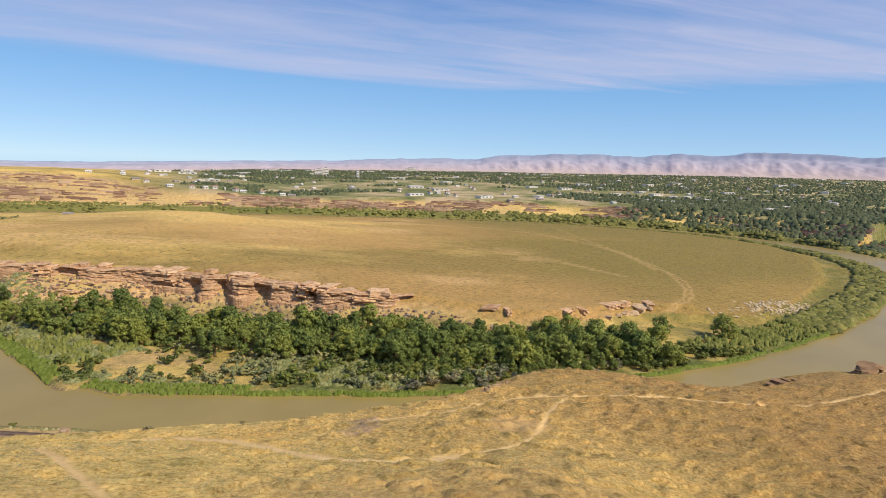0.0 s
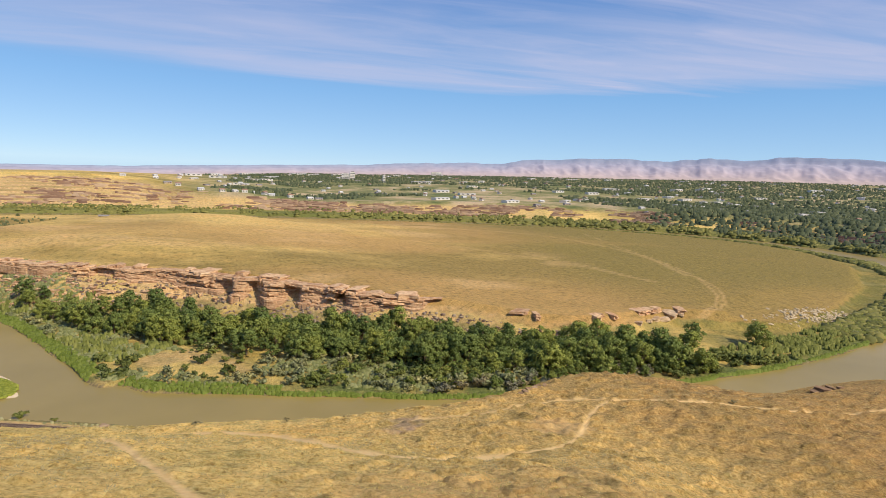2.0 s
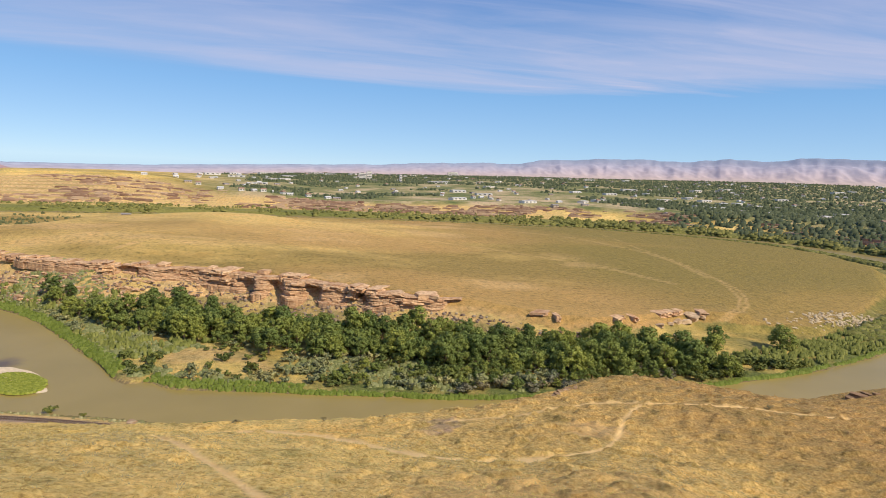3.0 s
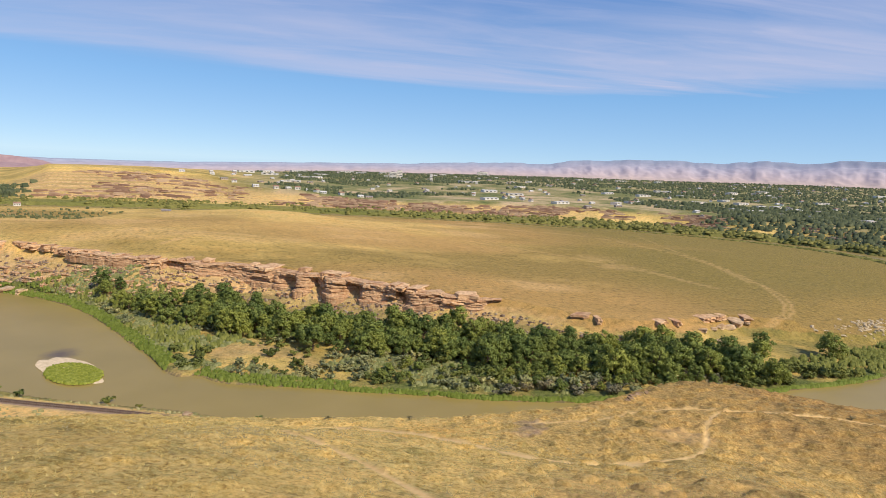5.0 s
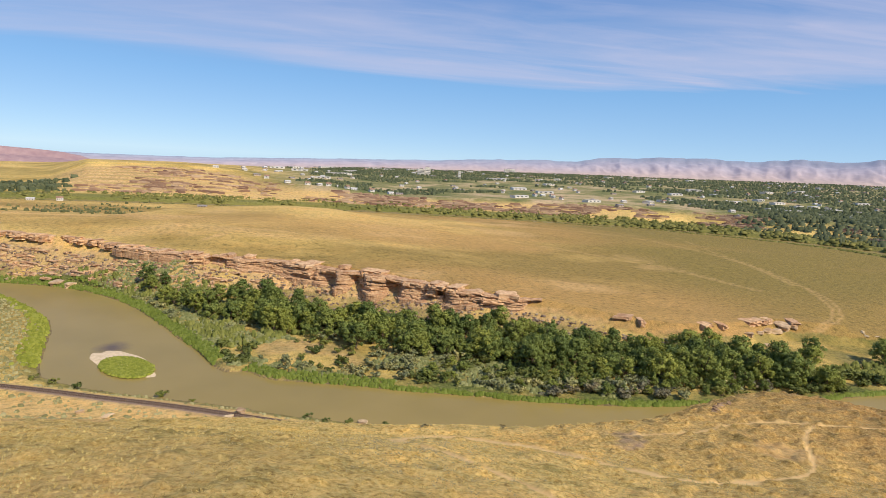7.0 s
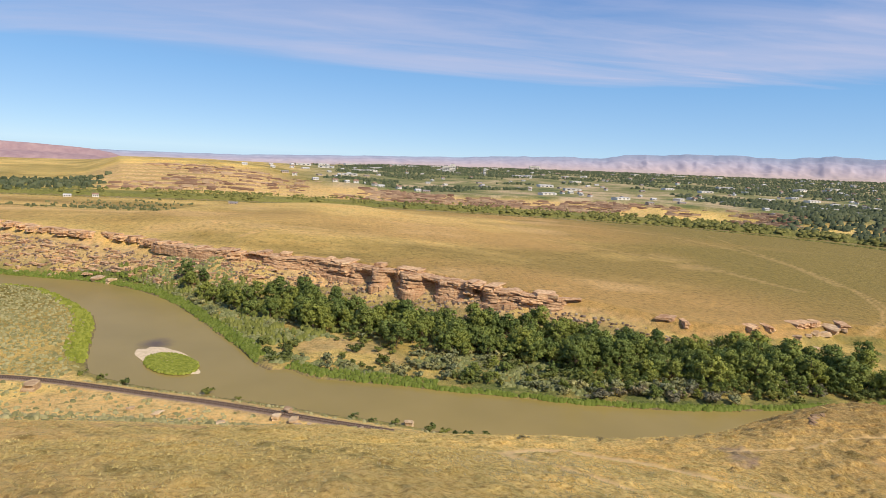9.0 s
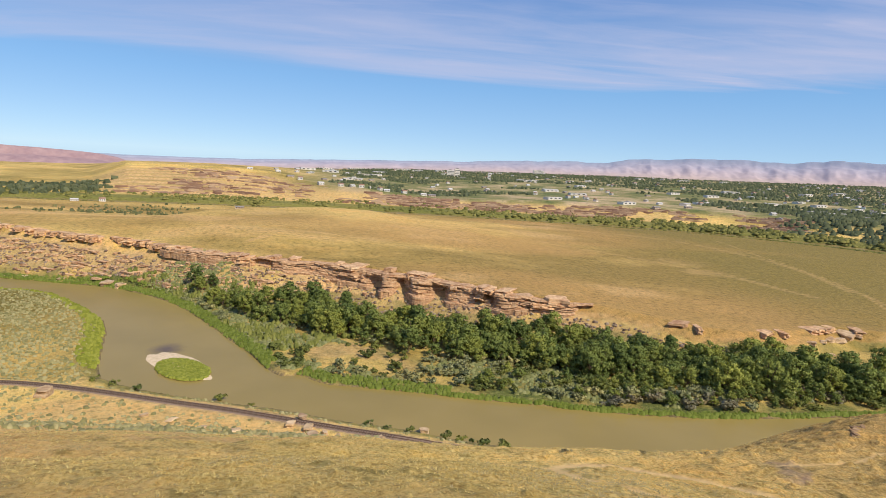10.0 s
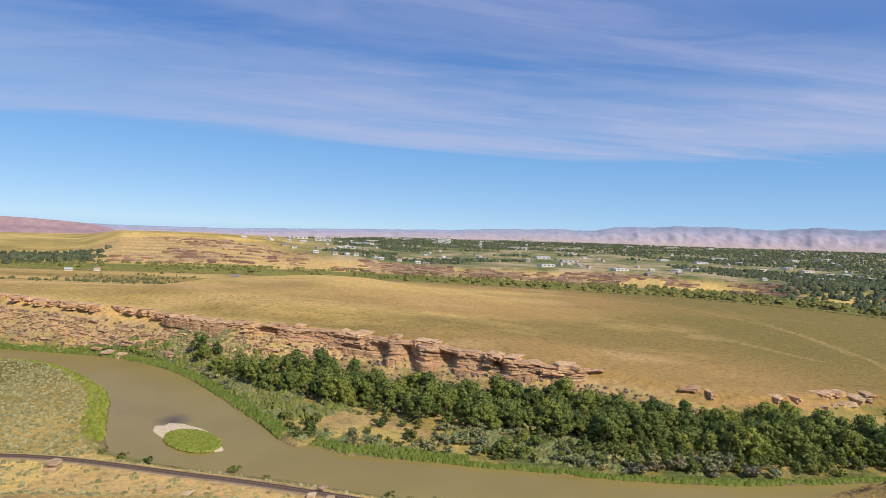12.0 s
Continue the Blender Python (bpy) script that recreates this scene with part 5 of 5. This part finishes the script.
def build_tufts():
    g = np.random.default_rng(21)
    n = 105000
    a = np.radians(g.uniform(-50, 66, n))
    r = 22 + 125 * g.random(n) ** 0.85
    x, y = -25 + r * np.sin(a), 12 + r * np.cos(a)
    d = np.full(n, 9.0)
    for t in TRAILS:
        d = np.minimum(d, line_at(t, x, y)[0])
    dens = 0.55 + 0.7 * fbm(x, y, 9, 3, 33)
    keep = (d > np.where((x < -3) & (y > 57), 1.3, np.where((x < 14) & (y > 55), 1.1, 0.75))) & (g.random(n) < dens) & (spot(x, y, *GREY_PATCH, -0.5, 0.25) < 0.4)
    x, y, r = x[keep], y[keep], r[keep]
    for sx, sy, rx, ry, turn in SCARS:
        k = spot(x, y, sx, sy, rx, ry, turn, 0.8) < 0.8
        x, y, r = x[k], y[k], r[k]
    z = height(x, y)
    k = z > 6.5
    x, y, z = x[k], y[k], (z + tussock(x, y))[k]
    sage = (vnoise(x, y, 12, 44) + 0.5 * g.normal(size=len(x))) > 0.55
    for nm, m, rad, tall, mat, lab in (("dry_grass", ~sage, 0.17, 0.11, TUFT, "straw-coloured bunch grass covering the hill"), ("sagebrush", sage, 0.2, 0.13, SAGE, "grey-green low sagebrush among the dry grass")):
        co, f = blades(x[m], y[m], z[m], rad, tall, g, 8, 0.024)
        tagged(part(nm, array_mesh(nm, co, f), mat), lab, "grass", kind="stuff")
    # scrub of the railway slope and of the sage flat
    n = 17000
    x, y = np.concatenate([g.uniform(-330, -150, n), g.uniform(-190, -10, n // 4)]), np.concatenate([g.uniform(215, 372, n), g.uniform(110, 222, n // 4)])
    dr, rs, _ = line_at(RAIL, x, y)
    sd = river_sd(x, y)
    keep = (sd > 2.5) & (dr > 4) & (g.random(len(x)) < 0.62 + 0.6 * fbm(x, y, 18, 3, 35)) & ~inside(PENINSULA, x, y)
    x, y = x[keep], y[keep]
    co, f = clumps(x, y, height(x, y), 0.62, 0.65, g, 5, 0.4, 0.6)
    tagged(part("scrub", array_mesh("scrub", co, f, soft=up_soft(co, 11, 0.45)), FLATSAGE), "low grey-green sagebrush scrub by the railway", "scrub", kind="stuff")
    n = 420
    x, y = g.normal(318, 30, n), g.normal(0, 5, n)
    y = y + 309 + 0.12 * (x - 318) + 5 * vnoise(x, x * 0, 18, 3)
    co, f = clumps(x, y, height(x, y), 0.9, 0.6, g, 5, 0.7, 0.8)
    tagged(part("rock_rubble", array_mesh("rock_rubble", co, f), PALEROCK), "pale sandstone rubble strewn over the field's edge", "rubble", kind="stuff")
    n = 3200
    s0 = g.uniform(310, 900, n)
    A = np.array([along(CLIFF, q) for q in s0])
    out = 2 + 34 * g.random(n) ** 1.3
    x, y = A[:, 0] + np.sin(A[:, 2]) * out, A[:, 1] - np.cos(A[:, 2]) * out
    z = height(x, y)
    keep = (z > 3.2) & (x < 205)
    x, y, z = x[keep], y[keep], z[keep]
    co, f = clumps(x, y, z, 0.75, 0.6, g, 5, 0.7, 0.8)
    tagged(part("talus_rubble", array_mesh("talus_rubble", co, f), FARROCK), "broken sandstone rubble on the slope below the cliff", "rubble", kind="stuff")
    n = 230
    x, y = g.normal(-345, 48, n), g.normal(735, 45, n)
    keep = line_at(CLIFF, x, y)[0] > 30
    x, y = x[keep], y[keep]
    co, f = clumps(x, y, height(x, y), 1.7, 2.2, g, 7, 0.45, 0.5)
    tagged(part("juniper_scrub", array_mesh("juniper_scrub", co, f), FARTREE), "scattered dark juniper bushes on the far plateau", "scrub", kind="stuff")


build_tufts()

# ---- the far valley ----


def build_far_trees():
    g = np.random.default_rng(31)
    n = 84000
    a = np.radians(g.uniform(-18, 58, n))
    r = np.exp(g.uniform(math.log(560), math.log(4150), n))
    x, y = -25 + r * np.sin(a), 12 + r * np.cos(a)
    sd = river_sd(x, y)
    pen = inside(PENINSULA, x, y)
    wood = 0.6 * fbm(x * 0.35, y, 190, 4, 121) + 0.5 * fbm(x * 0.5, y, 60, 3, 122) - 0.12 * sstep(1900, 1200, r) + 0.14 * sstep(1500, 2200, r) + 0.12 * sstep(300, 900, x - 0.25 * y) - 0.7 * sstep(-150, -320, x)
    valley = (~pen) & (terrace(x, y, sd) > 0.97) & (a > np.radians(-13)) & (wood > 0.05) & (g.random(n) < 0.8)
    valley |= (~pen) & (sd > 12) & (x > 430 + 0.12 * y) & (r < 1500) & (wood > -0.3)
    valley &= g.random(n) < np.interp(r, [900, 2000, 4100], [0.75, 0.75, 1.0])
    x1, y1, r1 = x[valley], y[valley], r[valley]
    co, f = clumps(x1, y1, height(x1, y1), 3.6, 4.6, g, 5, 0.4, 0.7)
    tagged(part("valley_trees", array_mesh("valley_trees", co, f, soft=up_soft(co, 11, 0.45)), FARTREE), "dark green shade trees all over the valley town", "trees", kind="stuff")
    m = 420
    a, r = np.radians(g.uniform(-36, -26, m) + 0.5 * g.normal(size=m)), g.uniform(1110, 1260, m)
    x, y = -25 + r * np.sin(a), 12 + r * np.cos(a)
    keep = river_sd(x, y) > 3
    x, y = x[keep], y[keep]
    co, f = clumps(x, y, height(x, y), 4.5, 5.0, g, 7, 0.4, 0.7)
    tagged(part("riverside_wood", array_mesh("riverside_wood", co, f), FARTREE), "dark green wood along the far upstream bank", "trees", kind="stuff")
    # thickets along the far reach of the river
    n = 17000
    k = g.integers(len(INNER) - 27, len(INNER) - 1, n)
    A = np.array(INNER)
    p = A[k] + (A[k + 1] - A[k]) * g.random(n)[:, None]
    dv = A[k + 1] - A[k]
    dv /= np.linalg.norm(dv, axis=1)[:, None]
    off = np.where(g.random(n) < 0.55, g.uniform(1, 26, n), -g.uniform(58, 108, n))
    x, y = p[:, 0] - dv[:, 1] * off, p[:, 1] + dv[:, 0] * off
    keep = (river_sd(x, y) > 1) & (g.random(n) < np.interp(x, [-100, 200, 400], [0.22, 0.5, 0.9]) + 0.9 * fbm(x, y, 45, 3, 16))
    x, y = x[keep], y[keep]
    big = np.interp(x, [300, 480], [1.0, 1.25])
    co, f = clumps(x, y, height(x, y), 2.8 * big, 2.0 * big, g, 6, 0.4, 0.7)
    tagged(part("river_thicket", array_mesh("river_thicket", co, f, soft=up_soft(co, 13, 0.4)), FARTHICKET), "dark green thicket along the far river reach", "thicket", kind="stuff")
    # rock beds of the far scarp
    n = 9500
    k = g.integers(len(OUTER) - 26, len(OUTER) - 1, n)
    B = np.array(OUTER)
    u = g.random(n)[:, None]
    p = B[k] + (B[k + 1] - B[k]) * u
    dv = B[k + 1] - B[k]
    dv /= np.linalg.norm(dv, axis=1)[:, None]
    bear = np.degrees(np.arctan2(p[:, 0] + 25, p[:, 1] - 12))
    level = g.choice([0.10, 0.21, 0.32, 0.43, 0.54, 0.66, 0.77], n)
    off = 30 + level * np.interp(bear, RIM_AZ, RIM_W) + g.normal(size=n) * 3
    x, y = p[:, 0] + dv[:, 1] * off, p[:, 1] - dv[:, 0] * off
    z = height(x, y)
    left = g.random(n) < np.interp(bear, [-26, -24, 5], [0, 0.9, 1.0]) * (0.25 + 1.5 * fbm(x * 0.4, y, 50, 3, 18))
    x, y, z, dv = x[left], y[left], z[left], dv[left]
    co, f = clumps(x, y, z, 0.8, 2.2, g, 5, 0.8, 0.8)
    cen = np.repeat(np.stack([x, y], 1), 11, 0)
    run = ((co[:, :2] - cen) * np.repeat(dv, 11, 0)).sum(1)
    co[:, :2] += np.repeat(dv, 11, 0) * (run * 9)[:, None]
    tagged(part("scarp_rocks", array_mesh("scarp_rocks", co, f), FARROCK), "broken dark red-brown rock beds of the far scarp", "rocks", kind="stuff")


build_far_trees()


def house_meshes(w, d, h, roof):
    bm = bmesh.new()
    bmesh.ops.create_cube(bm, size=1)
    bmesh.ops.scale(bm, vec=(w, d, h + 1), verts=bm.verts)
    bmesh.ops.translate(bm, vec=(0, 0, h / 2 - 0.5), verts=bm.verts)
    wall = bpy.data.meshes.new("wall")
    bm.to_mesh(wall), bm.free()
    o = 0.5
    x, y = w / 2 + o, d / 2 + o
    co = [(-x, -y, h - 0.15), (x, -y, h - 0.15), (x, y, h - 0.15), (-x, y, h - 0.15), (-x, 0, h + roof), (x, 0, h + roof)]
    me = bpy.data.meshes.new("roof")
    me.from_pydata(co, [], [(0, 1, 5, 4), (2, 3, 4, 5), (1, 2, 5), (3, 0, 4), (0, 3, 2, 1)])
    win = []
    for sy in (-1, 1):
        for k in (-0.3, 0.0, 0.3):
            bm = bmesh.new()
            bmesh.ops.create_cube(bm, size=1)
            bmesh.ops.scale(bm, vec=(w * 0.14, 0.12, h * 0.4), verts=bm.verts)
            bmesh.ops.translate(bm, vec=(w * k, sy * (d / 2 + 0.03), h * 0.55), verts=bm.verts)
            q = bpy.data.meshes.new("window")
            bm.to_mesh(q), bm.free()
            win.append(q)
    return wall, me, win


HOUSES = [(house_meshes(13, 9, 3.4, 2.2), PALEWALL, PALEROOF), (house_meshes(16, 10, 3.2, 1.8), TANWALL, GREYROOF), (house_meshes(11, 9, 5.6, 2.4), PALEWALL, BROWNROOF), (house_meshes(46, 18, 5.5, 0.7), PALEWALL, PALEROOF)]


def place_house(x, y, kind, turn, name="house", label="", scale=1.0, z=None):
    (wall, roof, wins), wm, rm = HOUSES[kind]
    root = new(name)
    root.matrix_world = Matrix.LocRotScale((x, y, ground_z(x, y) if z is None else z), Euler((0, 0, turn)), (scale, scale, scale))
    part("wall", wall, wm, root)
    part("roof", roof, rm, root)
    for w in wins:
        part("window", w, GLASS, root)
    tagged(root, label or ("long pale flat-roofed warehouse in the valley" if kind == 3 else "small pale gabled house among valley trees"), "building", "valley buildings")


def place_houses():
    for x, y, k, t in ((-243, 1176, 1, 0.4), (-228, 1190, 2, 0.1), (-188, 1176, 0, 0.5), (-150, 1166, 2, 0.3), (-129, 1172, 0, 0.9), (-111, 1168, 2, 0.2), (-92, 1172, 0, 0.6), (-76, 1166, 2, 1.0),
                       (-63, 1162, 0, 0.1), (-30, 1158, 2, 0.5), (6, 1150, 0, 0.4), (22, 1152, 1, 0.2), (411, 1040, 1, 0.4), (577, 946, 1, 0.9), (600, 1000, 0, 0.3), (338, 1508, 3, 0.2), (366, 1364, 3, 0.1), (757, 1504, 3, 0.3),
                       (879, 1206, 3, 0.5), (931, 1174, 1, 0.6), (900, 1300, 3, 0.4), (784, 1291, 3, 0.2), (1252, 1330, 1, 0.5), (-363, 1352, 0, 0.2), (-255, 851, 1, 0.1), (-470, 850, 0, 0.3), (-440, 862, 2, 0.5)):
        if y > 1100 and x < 30:                          # those above the scarp stand back from its rim
            while float(terrace(np.array([x]), np.array([y]), river_sd(np.array([x]), np.array([y])))[0]) < 0.99:
                x, y = x * 1.01, y * 1.01
        place_house(x, y, k, t, scale=0.7 if y < 900 else 0.85)
    g = np.random.default_rng(77)
    n = 260
    a, r = np.radians(g.uniform(-12, 50, n)), np.exp(g.uniform(math.log(1150), math.log(3900), n))
    x, y = -25 + r * np.sin(a), 12 + r * np.cos(a)
    keep = (river_sd(x, y) > 120) & ~((x < 250) & (r < 1300))
    x, y, r = x[keep], y[keep], r[keep]
    Z = height(x, y)
    for i in range(len(x)):
        k = int(g.choice([0, 1, 2, 3], p=[0.36, 0.2, 0.2, 0.24]))
        place_house(float(x[i]), float(y[i]), k, g.uniform(0, 1.2), scale=0.8 if r[i] < 2000 else 1.1, z=float(Z[i]))
    for x, y, w, h in ((150, 2290, 26, 24), (176, 2300, 20, 30), (262, 2045, 8, 26), (780, 3560, 60, 22)):
        root = new("office_block")
        root.location = (x, y, ground_z(x, y))
        bm = bmesh.new()
        bmesh.ops.create_cube(bm, size=1)
        bmesh.ops.scale(bm, vec=(w, 16, h + 2), verts=bm.verts)
        bmesh.ops.translate(bm, vec=(0, 0, h / 2 - 1), verts=bm.verts)
        part("wall", bm, PALEWALL, root)
        bm = bmesh.new()
        bmesh.ops.create_cube(bm, size=1)
        bmesh.ops.scale(bm, vec=(w * 0.5, 8, 3), verts=bm.verts)
        bmesh.ops.translate(bm, vec=(0, 0, h + 1.5), verts=bm.verts)
        part("roof_unit", bm, GREYROOF, root)
        for k in range(4):
            bm = bmesh.new()
            bmesh.ops.create_cube(bm, size=1)
            bmesh.ops.scale(bm, vec=(w * 0.9, 0.3, 1.6), verts=bm.verts)
            bmesh.ops.translate(bm, vec=(0, -8.05, h * (0.2 + 0.2 * k)), verts=bm.verts)
            part("window_band", bm, GLASS, root)
        tagged(root, "pale multi-storey block standing over the town trees", "building", "town blocks")


place_houses()
